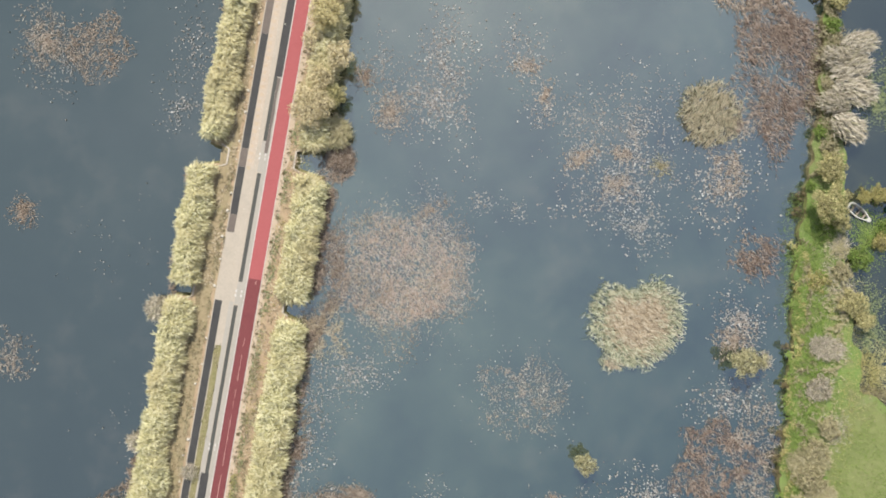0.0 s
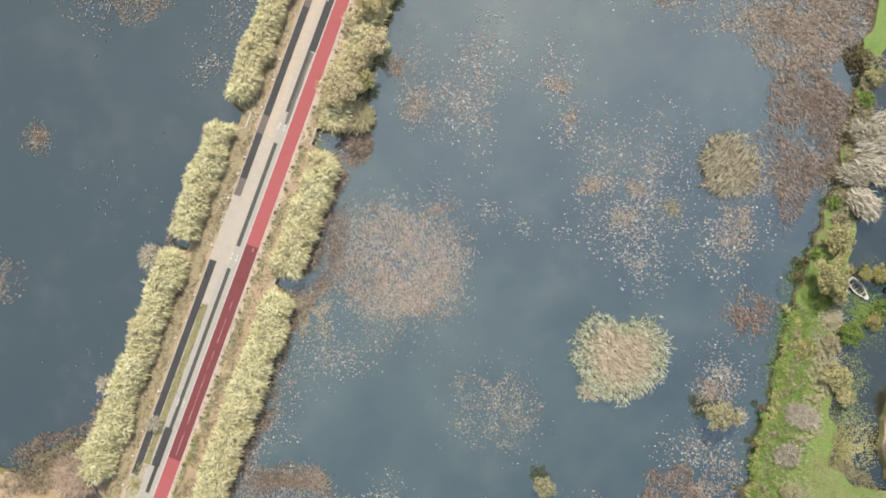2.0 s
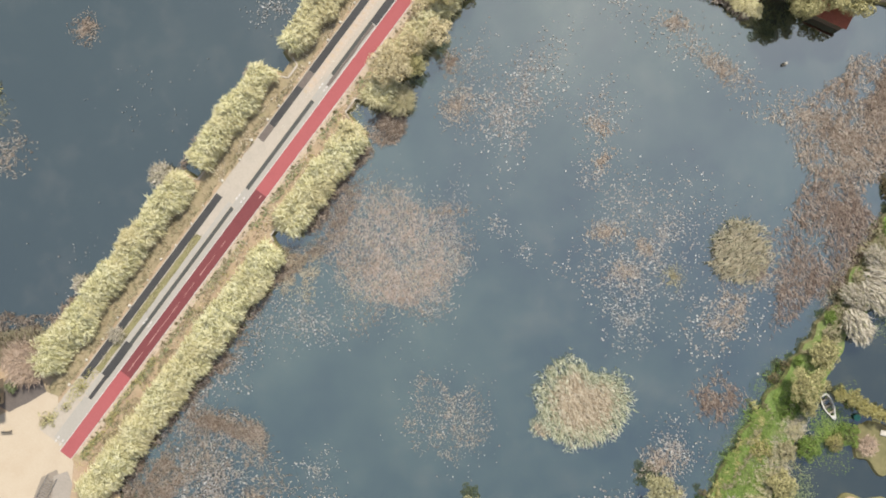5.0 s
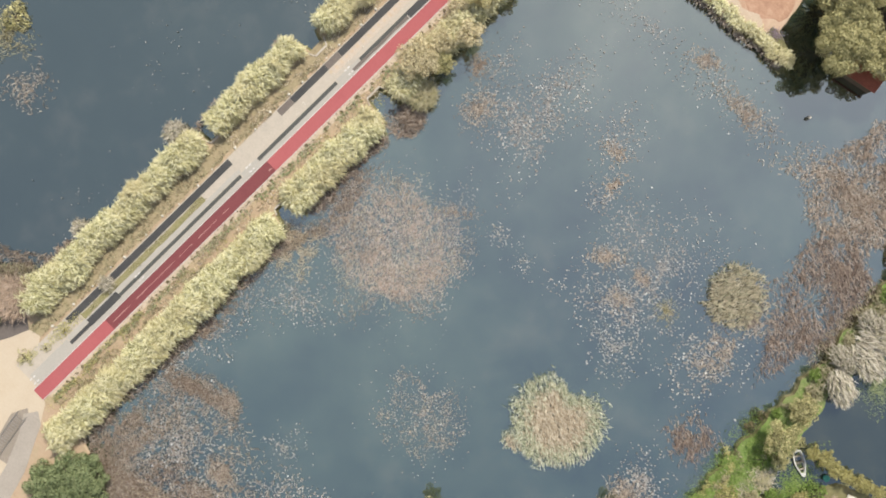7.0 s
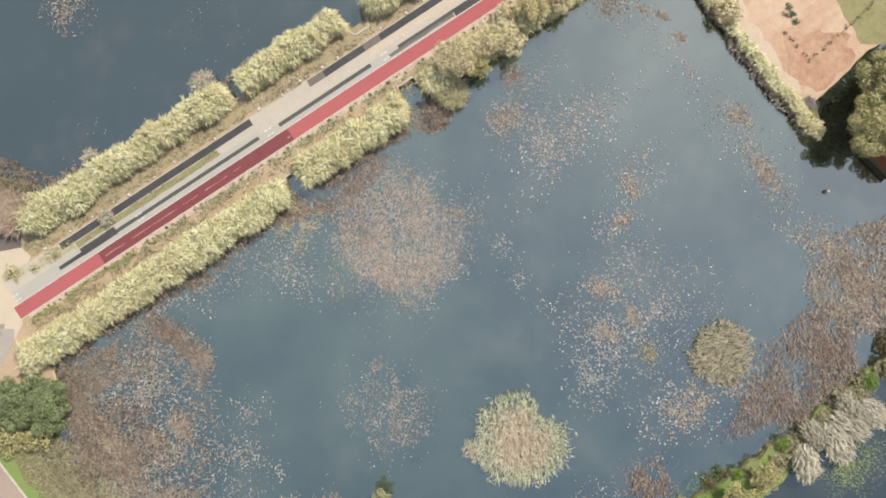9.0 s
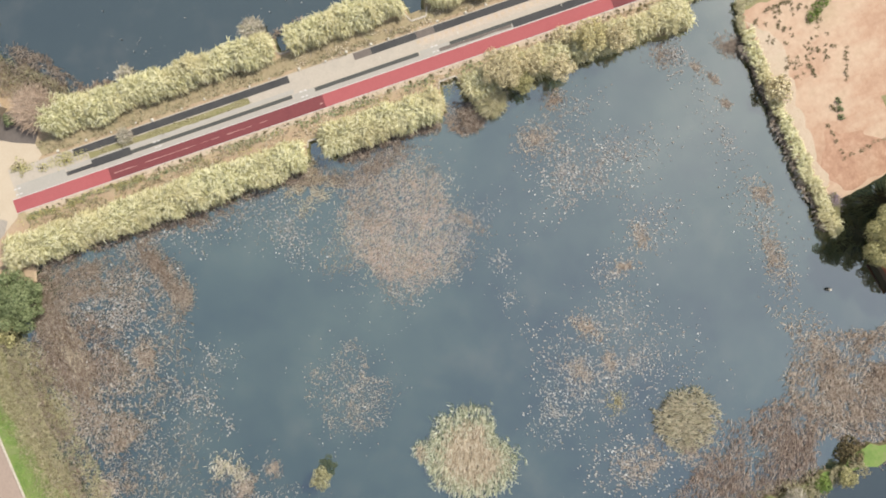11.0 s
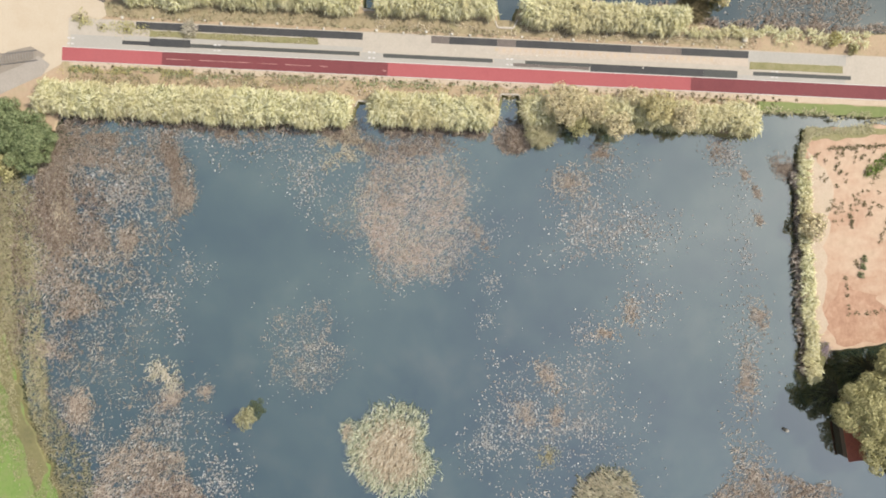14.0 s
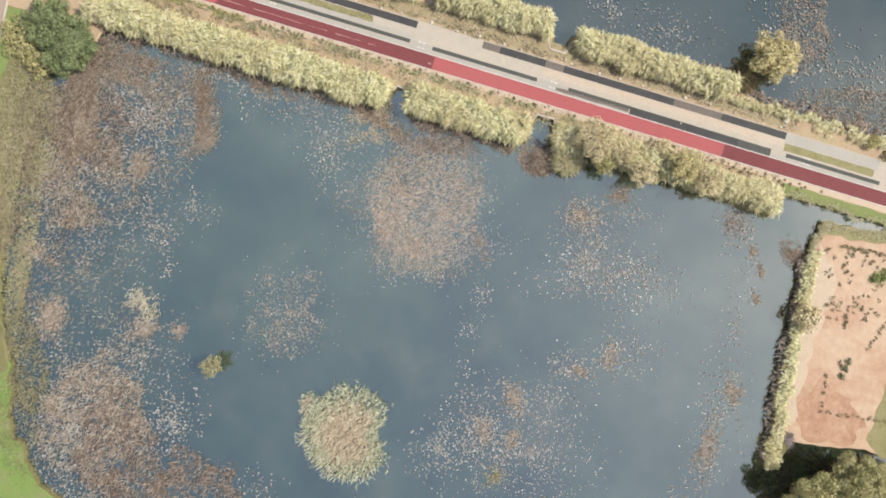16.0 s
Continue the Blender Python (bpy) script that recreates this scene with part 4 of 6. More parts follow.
stubble("reed_stubble", "olive reed stubble in the pond", 38.6, 14.6, 2.2, 2.0, 323, M_OLIVER, 270, 70, 0.5, 0.4, 0.12, 0, 0.35, 26)
floaters("floating_leaves", PL, 35, 4, 7, 6, 515, M_PALE, 0.22, 0, 0.48, 27)
floaters("floating_leaves", PL, 6.5, 8.2, 3.4, 2.4, 99, M_PALE, 0.22, 0, 0.42, 28)
floaters("floating_leaves", PL, -2.5, 9.5, 4.5, 4.5, 109, M_PALE, 0.17, 0, 0.5, 29)
stubble("reed_stubble", RL, -2.0, 7.0, 3.4, 1.6, 442, M_STUB, 60, 50, 0.5, 0.4, 0.10, 30, 0.38, 30)
floaters("floating_leaves", PL, 12.5, 6.8, 3, 3, 79, M_PALE, 0.19, 0, 0.5, 31)
# the brown reed bed before the east bank
stubble("reed_stubble", "dense rust-brown dead reed bed by the bank", 59.5, 33, 8.0, 13.5, 4600, M_RUST, 305, 32, 1.05, 0.36, 0.13, 8, 0.44, 32, 0.22)
stubble("reed_stubble", RL, 60.5, 30, 6.0, 12, 1700, M_RUST, 300, 32, 0.95, 0.4, 0.13, 8, 0.36, 33, 0.25)
stubble("reed_stubble", RL, 56.5, 47, 7.5, 5.5, 2550, M_DRY, 300, 40, 0.85, 0.4, 0.13, 0, 0.36, 34, 0.25)
stubble("reed_stubble", "orange-brown dead reed bed in the pond's corner", 53.5, 57, 6.0, 7.0, 2600, M_DRY, 300, 40, 1.0, 0.4, 0.13, 0, 0.36, 183, 0.25)
stubble("reed_stubble", "orange-brown dead reed bed in the pond's corner", 57.5, 51, 5.0, 6.0, 1600, M_STUB, 300, 40, 0.95, 0.4, 0.13, 0, 0.36, 184, 0.25)
stubble("reed_stubble", "orange-brown dead reed bed in the pond's corner", 62, 61, 8.0, 6.0, 2400, M_RUST, 300, 50, 1.0, 0.4, 0.13, 0, 0.4, 185, 0.25)
stubble("reed_stubble", RL, 46, 50.5, 7.5, 4.0, 952, M_STUB, 290, 60, 0.7, 0.35, 0.13, 15, 0.46, 35)
stubble("reed_stubble", BL, 65, 54, 6.0, 6, 1870, M_DRY, 290, 60, 0.9, 0.4, 0.14, 0, 0.36, 36)
stubble("reed_stubble", RL, 52.3, 22.5, 3.4, 2.6, 646, M_STUB, 300, 50, 0.7, 0.4, 0.12, 0, 0.36, 37)
stubble("reed_stubble", RL, 50.4, 14.0, 3.4, 5.6, 782, M_STUB, 300, 60, 0.6, 0.4, 0.13, 0, 0.42, 38)
floaters("floating_leaves", PL, 48, 10, 5.5, 8, 327, M_LILY, 0.26, 0, 0.5, 39)
floaters("floating_leaves", PL, 54, 13, 6, 10, 109, M_PALE, 0.28, 0, 0.46, 40)
stubble("reed_stubble", BL, 55.3, -1.6, 3.9, 4.2, 800, M_RUST, 305, 40, 1.0, 0.4, 0.14, 0, 0.32, 41)
stubble("reed_stubble", BL, 51.5, -15.5, 4.4, 3.6, 612, M_STUB, 300, 70, 0.7, 0.35, 0.14, 20, 0.42, 42)
floaters("floating_leaves", SL, 53, -12, 6.5, 6.5, 357, M_LILY, 0.22, 0, 0.46, 43)
floaters("floating_leaves", SL, 51, -26, 8, 5, 416, M_LILY, 0.24, 20, 0.46, 44)
stubble("reed_stubble", "dense rust-brown dead reed bed", 47.6, -37, 6.0, 6.6, 1860, M_RUST, 300, 50, 0.91, 0.4, 0.157, 0, 0.42, 45)
stubble("reed_stubble", RL, 55, -36, 4.0, 8.5, 1530, M_STUB, 300, 60, 0.6, 0.4, 0.12, 0, 0.42, 46)
stubble("reed_stubble", "dense rust-brown dead reed bed", 44, -52, 11, 7.0, 3100, M_RUST, 340, 60, 0.98, 0.4, 0.157, 20, 0.44, 47)
stubble("reed_stubble", RL, 36.5, -58, 8.5, 9.5, 2740, M_STUB, 340, 60, 0.98, 0.4, 0.157, 0, 0.46, 48)
floaters("floating_leaves", SL, 36, -44, 9, 6, 496, M_LILY, 0.24, 0, 0.46, 49)
floaters("floating_leaves", SL, 40, -62, 14, 9, 1289, M_LILY, 0.24, 25, 0.4, 50)
floaters("floating_leaves", SL, 14, -26, 10, 9.5, 330, M_LILY, 0.2, -20, 0.46, 51)
stubble("reed_stubble", RL, 14.5, -26.5, 7.6, 7.0, 1560, M_STUB, 300, 70, 0.42, 0.35, 0.1, -20, 0.62, 52, 0.3)
# the marsh in the south-west
stubble("reed_stubble", BL, -16, -66, 5.5, 8, 1798, M_RUST, 20, 45, 1.23, 0.4, 0.146, -20, 0.60, 53, 0.18)
stubble("reed_stubble", RL, -5, -65, 8.5, 7.5, 2232, M_STUB, 20, 45, 1.10, 0.4, 0.146, 0, 0.62, 54, 0.16)
stubble("reed_stubble", RL, -9, -55, 3.6, 2.4, 884, M_STUB, 20, 60, 0.75, 0.4, 0.13, 0, 0.34, 55)
stubble("reed_stubble", BL, -21.0, -45.4, 7.0, 2.0, 1400, M_DRY, 60, 60, 0.85, 0.4, 0.12, 6, 0.36, 56)
stubble("reed_stubble", BL, -15.4, -43.6, 2.4, 2.0, 544, M_STUB, 60, 60, 0.75, 0.4, 0.12, -30, 0.36, 57)
stubble("reed_stubble", BL, -26, -36, 2.0, 8, 952, M_DRY, 60, 60, 0.7, 0.4, 0.12, -12, 0.4, 58)
stubble("reed_stubble", "brown and tan reed leaning out of the marsh", -17.0, -67.0, 9.0, 2.8, 2400, M_DRY, 20, 35, 1.25, 0.45, 0.13, 4, 0.25, 163, 0.25)
stubble("reed_stubble", "brown and tan reed leaning out of the marsh", -15.5, -66.5, 8.0, 2.6, 900, M_TAN, 20, 35, 1.15, 0.45, 0.12, 4, 0.3, 164, 0.25)
stubble("reed_stubble", "thin grey-brown reed at the cane's foot", -25.0, -55.5, 3.6, 11.0, 3000, M_DRY, 20, 70, 0.6, 0.4, 0.1, -10, 0.3, 165, 0.2)
stubble("reed_stubble", "mauve-brown reed between the cane and the bush", -27.5, -60.5, 4.0, 6.0, 2000, M_DRY, 20, 70, 0.8, 0.42, 0.11, -10, 0.28, 176, 0.2)
stubble("reed_stubble", "mauve-brown reed between the cane and the bush", -23.0, -66.5, 3.6, 4.2, 1300, M_STUB, 20, 70, 0.9, 0.42, 0.11, -10, 0.3, 177, 0.2)
stubble("reed_stubble", "pale matted reed on the marsh", -13.0, -73.0, 8.0, 3.6, 1900, M_SCRUB, 20, 60, 0.8, 0.4, 0.11, 4, 0.3, 178, 0.2)
stubble("reed_stubble", "thin grey-brown reed over the marsh", -19.5, -58, 5.0, 8.0, 1700, M_STUB, 20, 70, 0.55, 0.4, 0.1, -10, 0.4, 166, 0.2)
stubble("reed_stubble", "thin brown reed in open water", -18.6, -45.6, 8.5, 3.6, 1700, M_STUB, 60, 60, 0.6, 0.4, 0.11, 6, 0.4, 167, 0.2)
floaters("floating_leaves", SL, -19, -54, 8.0, 10, 1190, M_LILY, 0.24, -20, 0.42, 59)
floaters("floating_leaves", SL, -26, -42, 3.6, 11, 416, M_LILY, 0.22, -12, 0.44, 60)
stubble("reed_stubble", "thin brown reed over the marsh", -13, -60, 14, 13, 1612, M_STUB, 20, 70, 0.91, 0.4, 0.123, 0, 0.60, 160, 0.16)
stubble("reed_stubble", "thin brown reed over the marsh", -2, -70, 16, 7, 1612, M_DRY, 20, 70, 0.91, 0.4, 0.123, 0, 0.50, 161, 0.2)
stubble("reed_stubble", "thin brown reed over the marsh", 42, -58, 14, 10, 1612, M_STUB, 340, 70, 0.91, 0.4, 0.123, 25, 0.50, 162, 0.2)
floaters("floating_leaves", SL, -10, -66, 12, 9, 1091, M_LILY, 0.24, 0, 0.42, 61)
floaters("floating_leaves", PL, 1.5, -50.5, 7.5, 5.0, 330, M_LILY, 0.24, 25, 0.48, 62)
floaters("floating_leaves", PL, -2.3, -45.0, 4.5, 1.4, 59, M_PALE, 0.24, 5, 0.42, 63)
floaters("floating_leaves", PL, 9.5, -47.5, 1.9, 1.6, 29, M_PALE, 0.26, 0, 0.35, 64)
stubble("reed_stubble", "pale reed stubble in the pond", 15.4, -51.4, 2.8, 3.0, 561, M_GREYW, 340, 40, 0.7, 0.35, 0.15, 35, 0.32, 65)
stubble("reed_stubble", RL, 20.2, -50.8, 2.2, 4.0, 561, M_STUB, 340, 60, 0.65, 0.35, 0.12, 30, 0.36, 66)
stubble("reed_stubble", RL, 19.4, -44.6, 1.8, 1.7, 221, M_STUB, 340, 60, 0.6, 0.35, 0.12, 0, 0.36, 67)
stubble("reed_stubble", "thin scattered reed in open water", 25, -57, 11, 13, 1500, M_STUB, 340, 70, 0.65, 0.4, 0.11, 0, 0.5, 168, 0.18)
stubble("reed_stubble", "thin scattered reed in open water", 10, -62, 9, 10, 900, M_STUB, 340, 70, 0.6, 0.4, 0.1, 0, 0.5, 169, 0.18)
stubble("reed_stubble", "round rust-brown reed clump", 19.6, -67.6, 4.4, 3.4, 1496, M_STUB, 340, 60, 0.7, 0.42, 0.13, 0, 0.26, 68)
stubble("reed_stubble", RL, 8.5, -72, 2.4, 3.2, 510, M_STUB, 340, 60, 0.65, 0.4, 0.13, 0, 0.36, 69)
floaters("floating_leaves", SL, 26, -52, 6.5, 9, 416, M_LILY, 0.22, 0, 0.5, 70)
floaters("floating_leaves", SL, 3, -62, 11, 10, 496, M_LILY, 0.2, 0, 0.5, 71)
stubble("reed_stubble", "straw-coloured reeds along the south shore", 6, -75.4, 20, 3.0, 4420, M_SCRUB, 90, 70, 0.85, 0.5, 0.13, 2, 0.3, 72)
stubble("reed_stubble", "straw-coloured reeds along the south shore", 28, -72, 10, 4.0, 2550, M_OLIVER, 90, 70, 0.8, 0.5, 0.13, 20, 0.32, 73)
stubble("reed_stubble", "olive reeds along the south shore", -14, -75.5, 10, 3.6, 2550, M_OLIVER, 90, 70, 0.85, 0.5, 0.13, -5, 0.32, 74)
# north side of the pond
stubble("reed_stubble", RL, 18.5, 54.6, 3.8, 1.7, 408, M_STUB, 100, 50, 0.7, 0.3, 0.13, 15, 0.4, 75)
stubble("reed_stubble", RL, 30, 51, 6.5, 2.4, 714, M_STUB, 100, 50, 0.7, 0.3, 0.13, -10, 0.42, 76)
floaters("floating_leaves", SL, 24, 52, 12, 5, 327, M_LILY, 0.22, 0, 0.48, 77)
floaters("floating_leaves", SL, 5, 54, 14, 4, 238, M_LILY, 0.2, 0, 0.5, 78)
for i, (x, y) in enumerate(((-6.7, 55.3), (-3.5, 57.0), (1.5, 56.8))):
    stubble("reed_stubble", "small rusty tuft in the pond", x, y, 1.4, 0.8, 153, M_STUB, 100, 60, 0.6, 0.35, 0.13, 20, 0.25, 79 + i)
floaters("floating_leaves", SL, -10.5, 52.5, 4.5, 3.5, 257, M_LILY, 0.24, 0, 0.42, 83)
stubble("reed_stubble", BL, -12, 51, 3.5, 2.5, 340, M_DRY, 100, 60, 0.6, 0.35, 0.12, 0, 0.42, 84)
stubble("reed_stubble", BL, -7.2, 62.4, 3.2, 2.0, 714, M_DRY, 100, 60, 0.9, 0.45, 0.1, 60, 0.3, 85)
# west pond
stubble("reed_stubble", BL, -61.5, 36, 5.2, 5.2, 1615, M_DRY, 300, 70, 0.6, 0.4, 0.13, 0, 0.34, 86)
stubble("reed_stubble", BL, -70, 37, 5.2, 6.4, 1190, M_STUB, 300, 70, 0.6, 0.4, 0.13, 0, 0.42, 87)
floaters("floating_leaves", SL, -67, 33, 10, 9, 327, M_LILY, 0.2, 0, 0.48, 88)
floaters("floating_leaves", PL, -47, 26, 5, 10, 150, M_PALE, 0.22, -10, 0.5, 89)
floaters("floating_leaves", PL, -45.5, 25.2, 2.6, 1.6, 59, M_PALE, 0.28, 0, 0.3, 90)
stubble("reed_stubble", BL, -74.3, 6.9, 2.6, 3.0, 476, M_DRY, 300, 70, 0.6, 0.4, 0.13, 0, 0.34, 91)
floaters("floating_leaves", PL, -58, 0, 14, 12, 59, M_PALE, 0.18, 0, 0.5, 92)
floaters("floating_leaves", PL, -57, -30, 12, 9, 39, M_PALE, 0.18, 0, 0.5, 93)
stubble("reed_stubble", BL, -76, -19, 4, 5, 408, M_STUB, 300, 70, 0.6, 0.35, 0.13, 0, 0.42, 94)
stubble("reed_stubble", BL, -46.5, 60, 7.5, 5, 1530, M_DRY, 300, 70, 0.65, 0.4, 0.12, 0, 0.4, 95)
floaters("floating_leaves", SL, -45, 57, 10, 9, 644, M_LILY, 0.26, 0, 0.44, 96)
floaters("floating_leaves", SL, -44, 36, 5, 9, 218, M_LILY, 0.22, 0, 0.48, 97)
stubble("reed_stubble", BL, -34.5, 71.5, 4, 9, 1530, M_DRY, 300, 70, 0.8, 0.45, 0.12, 0, 0.36, 98)
floaters("floating_leaves", SL, -40, 70, 6, 9, 327, M_LILY, 0.26, 0, 0.46, 99)
stubble("reed_stubble", BL, -62, -47, 6.5, 2.6, 1530, M_DRY, 60, 60, 0.9, 0.45, 0.12, 30, 0.3, 100)
stubble("reed_stubble", "dry brown reed by the west pond", -62, -52, 7, 2.6, 1700, M_DRY, 60, 70, 0.9, 0.5, 0.12, 25, 0.25, 181, 0.3, 1.0)
stubble("reed_stubble", "olive reed by the west pond", -60, -49.5, 7, 2.6, 1700, M_OLIVER, 60, 70, 0.9, 0.5, 0.12, 30, 0.25, 182, 0.3, 1.0)
# green shallows east of the bank
floaters("water_weed", "olive-green weed in the east channel", 76.5, 27, 5.5, 6.5, 2600, M_LEAFD, 0.14, 0, 0.38, 101)
floaters("water_weed", "yellow-green weed in the east channel", 75.5, 2, 4.5, 6.5, 2400, M_LEAFB, 0.13, 0, 0.42, 102)
floaters("water_weed", "olive-green weed in the east channel", 75.5, -14, 3.6, 9.5, 2400, M_LEAFD, 0.14, 0, 0.42, 103)

# ---- trees and shrubs ----
TL = "yellow-green willow on the causeway's bank"
tree("willow_tree", TL, *su(46.5, 7.0), 3.4, 5.6, M_LEAFT, 1, leaf=0.14, per_area=64, lobes=17)
tree("willow_tree", "golden-green willow beside the cycle lane", -20.0, 40.4, 3.6, 6.2, M_LEAFG, 2, leaf=0.14, per_area=64, lobes=17)
tree("willow_tree", "round pale gold willow at the water's edge", -17.8, 33.0, 3.0, 6.0, M_LEAFT, 3, leaf=0.14, per_area=64, lobes=17)
tree("willow_tree", "broad pale olive willow overhanging the lane", -22.6, 24.8, 4.6, 6.8, M_LEAFT, 4, leaf=0.14, per_area=64, lobes=24)
tree("willow_tree", TL, -21.0, 29.5, 2.8, 5.0, M_LEAFT, 5, leaf=0.14, per_area=64, lobes=17)
tree("willow_tree", TL, -22.6, 36.4, 2.4, 3.6, M_LEAFT, 6, leaf=0.14, per_area=64, lobes=17)
tree("willow_tree", "dark olive willow at the water's edge", -18.6, 26.6, 2.5, 4.6, M_LEAFO, 7, leaf=0.14, per_area=64, lobes=17)
twiggy("dead_shrub", "dead tan shrub over the water", -18.9, 20.4, 3.0, 2.8, M_SCRUB, 8, 1900, -0.6, 0.07)
twiggy("dead_shrub", "dead brown shrub over the water", -18.2, 16.2, 2.4, 1.4, M_DRY, 9, 900, WATER, 0.05, sx=1.3)
tree("golden_tree", "golden-green tree standing in the west pond", -40.9, 53.6, 5.2, 6.8, M_LEAFG, 10, WATER, leaf=0.2, lobes=22, per_area=40)
# This shrub's dark colour also carries the golden tree's reflection.
twiggy("dead_shrub", "dark leafless shrub in the water, darkened for the tree's reflection", -37.2, 49.6, 3.0, 2.2, M_WEED, 11, 1900, WATER, 0.07)
tree("shrub", "small yellow-green bush by the bank", *su(73.5, -9.0), 1.7, 2.0, M_LEAFY, 12, category="bush", leaf=0.2, lobes=6)
tree("shrub", "small green bush by the bank", *su(77, -7.4), 1.3, 1.4, M_LEAFO, 13, category="bush", leaf=0.2, lobes=6)
tree("broad_tree", "broad olive-green tree by the water", 35.2, 68.4, 6.8, 10.2, M_LEAFO, 14, leaf=0.14, lobes=60, per_area=95)
tree("broad_tree", "broad olive-green tree by the garden plot", 31.0, 75.6, 7.2, 10.4, M_LEAFO, 15, leaf=0.14, lobes=60, per_area=95)
tree("broad_tree", "olive-green tree behind the shed", 43.0, 71.4, 5.6, 8.0, M_LEAFO, 16, leaf=0.15, lobes=34, per_area=80)
tree("broad_tree", "olive-green tree in the spinney", 40.0, 82, 7.0, 9.0, M_LEAFO, 17, leaf=0.15, lobes=34, per_area=80)
tree("broad_tree", "olive-green tree beside the faded grass", 31.0, 83.0, 6.0, 9.4, M_LEAFO, 36, leaf=0.15, lobes=44, per_area=80)
tree("pond_bush", "small rounded yellow-green bush in the pond", 24.9, -37.5, 2.5, 4.4, M_LEAFP, 18, WATER, leaf=0.15, lobes=16, per_area=50, category="bush")
tree("pond_bush", "yellow-green bush standing in the pond", 52.8, -19.6, 3.2, 5.4, M_LEAFP, 19, WATER, leaf=0.17, lobes=18, per_area=50, category="bush", sx=1.25)
twiggy("dead_shrub", "pale twigs beside the pond bush", 57, -19.8, 2.0, 1.0, M_GREYW, 20, 160, WATER, 0.07)
tree("dark_bush", "large dark green bush by the pond's corner", -28.2, -69.6, 6.3, 4.6, M_LEAFD, 21, leaf=0.15, lobes=44, category="bush", per_area=80)
tree("dark_bush", "dark green bush by the pond's corner", -31.8, -73.6, 5.6, 4.0, M_LEAFD, 22, leaf=0.15, lobes=38, category="bush", per_area=80)
tree("dark_bush", "olive bush beside the pond's corner", -29.0, -78.2, 5.0, 3.0, M_LEAFO, 23, leaf=0.15, lobes=30, category="bush", per_area=40)
tree("dark_bush", "mixed olive bush at the marsh's edge", -24.6, -74.6, 3.4, 2.6, M_LEAFO, 34, -0.4, leaf=0.2, lobes=16, category="bush", per_area=36)
twiggy("dead_shrub", "pale brown leafless brush by the house", -56.3, -50.6, 4.2, 2.4, M_TWIG, 24, 1700, 0, 0.07)
twiggy("dead_shrub", "pale leafless bush growing on the road", *su(-40.6, -5.3), 1.7, 1.2, M_GREYW, 25, 420, 0.05, 0.05)
twiggy("pale_shrub", "pale dry shrub at the west water's edge", -54.2, -34.0, 1.9, 1.8, M_GREYW, 26, 500, -0.6, 0.1)
twiggy("pale_shrub", "pale dry shrub above the cane", -50.0, -10.4, 2.5, 2.8, M_GREYW, 27, 700, -0.6, 0.1)
tree("shrub", "low straggling olive bush at the end of the paving", -49.2, -58.2, 2.3, 1.1, M_LEAFO, 28, category="bush", leaf=0.13, lobes=14, per_area=46)
tree("shrub", "low straggling olive bush along the paving", -47.0, -54.9, 1.6, 0.8, M_LEAFO, 37, category="bush", leaf=0.13, lobes=10, sx=0.7, sy=1.4, per_area=40, turn=-30)
tree("shrub", "small green bush on the paving", *su(-52.0, -4.8), 1.8, 0.8, M_LEAFY, 29, category="bush", leaf=0.14, lobes=8, per_area=40)
tree("shrub", "small green bush by the house", -56.8, -55.6, 1.5, 2.0, M_LEAFD, 30, category="bush", leaf=0.2, lobes=6)
tree("shrub", "olive bush on a spit in the west pond", -86, -10.5, 3.6, 2.6, M_LEAFO, 31, WATER, category="bush", leaf=0.22, lobes=9)
stubble("reed_stubble", BL, -85, -13, 4.5, 5, 700, M_OLIVER, 300, 70, 0.8, 0.5, 0.12, 0, 0.3, 180)
land("ground_east", [(83.5, -7), (90, -4), (125, 2), (125, -27), (86, -28), (82.4, -19)], -0.05, M_BANK, "brown bare bank beyond the east channel", 1.0, 0.6, 0.5, 1.3, 15.0)
land("ground_spit", [(79.6, 4.4), (81.6, 6.8), (85, 8.2), (92, 9.0), (94, 2), (88, 0), (82.4, 1.2)], -0.5, M_OLIVE, "brown and olive bare spit beside the channel", 0.8, 0.5, 0.5, 0.8, 16.0)
bm = box_bm(-1.9, 1.9, -0.5, 0.5, -0.12, 0.22, 0.1)
for q in bm.verts:
    q.co.y *= 1 - 0.35 * max(0, q.co.x) / 1.9
    q.co.z += 0.05 * noise.noise(q.co * 2)
slab_ob = part("pale_slab", bm, M_STONE)
slab_ob.matrix_world = pose(86.0, 6.9, -0.4, 0, 0, 12)
tagged(slab_ob, "long pale worn slab lying on the brown spit", "slab")
twiggy("dead_shrub", "dry brown brush on the spit", 83.0, 3.4, 2.0, 0.9, M_TWIG, 35, 500, -0.5, 0.08)
twiggy("dead_shrub", "dry brown brush on the far channel bank", 85.4, -13, 3.6, 1.8, M_TWIG, 32, 1200, 0, 0.08)
twiggy("dead_shrub", "dry brown brush on the far channel bank", 86, -20, 3.8, 1.8, M_DRY, 33, 1200, 0, 0.08)
stubble("rough_grass", "olive rushes at the meadow's wet edge", 76, -27.5, 7.0, 3.0, 2600, M_OLIVER, 90, 90, 0.8, 0.5, 0.1, -12, 0.3, 174, 0.3, 0.6)
stubble("rough_grass", "green rushes at the meadow's wet edge", 74, -24, 3.0, 6.0, 1700, M_LEAFY, 90, 90, 0.7, 0.5, 0.1, 0, 0.3, 175, 0.3, 0.6)
floaters("water_weed", "olive-green weed in the east channel", 78, -21, 4.5, 5.0, 1900, M_LEAFO, 0.13, 0, 0.4, 104)
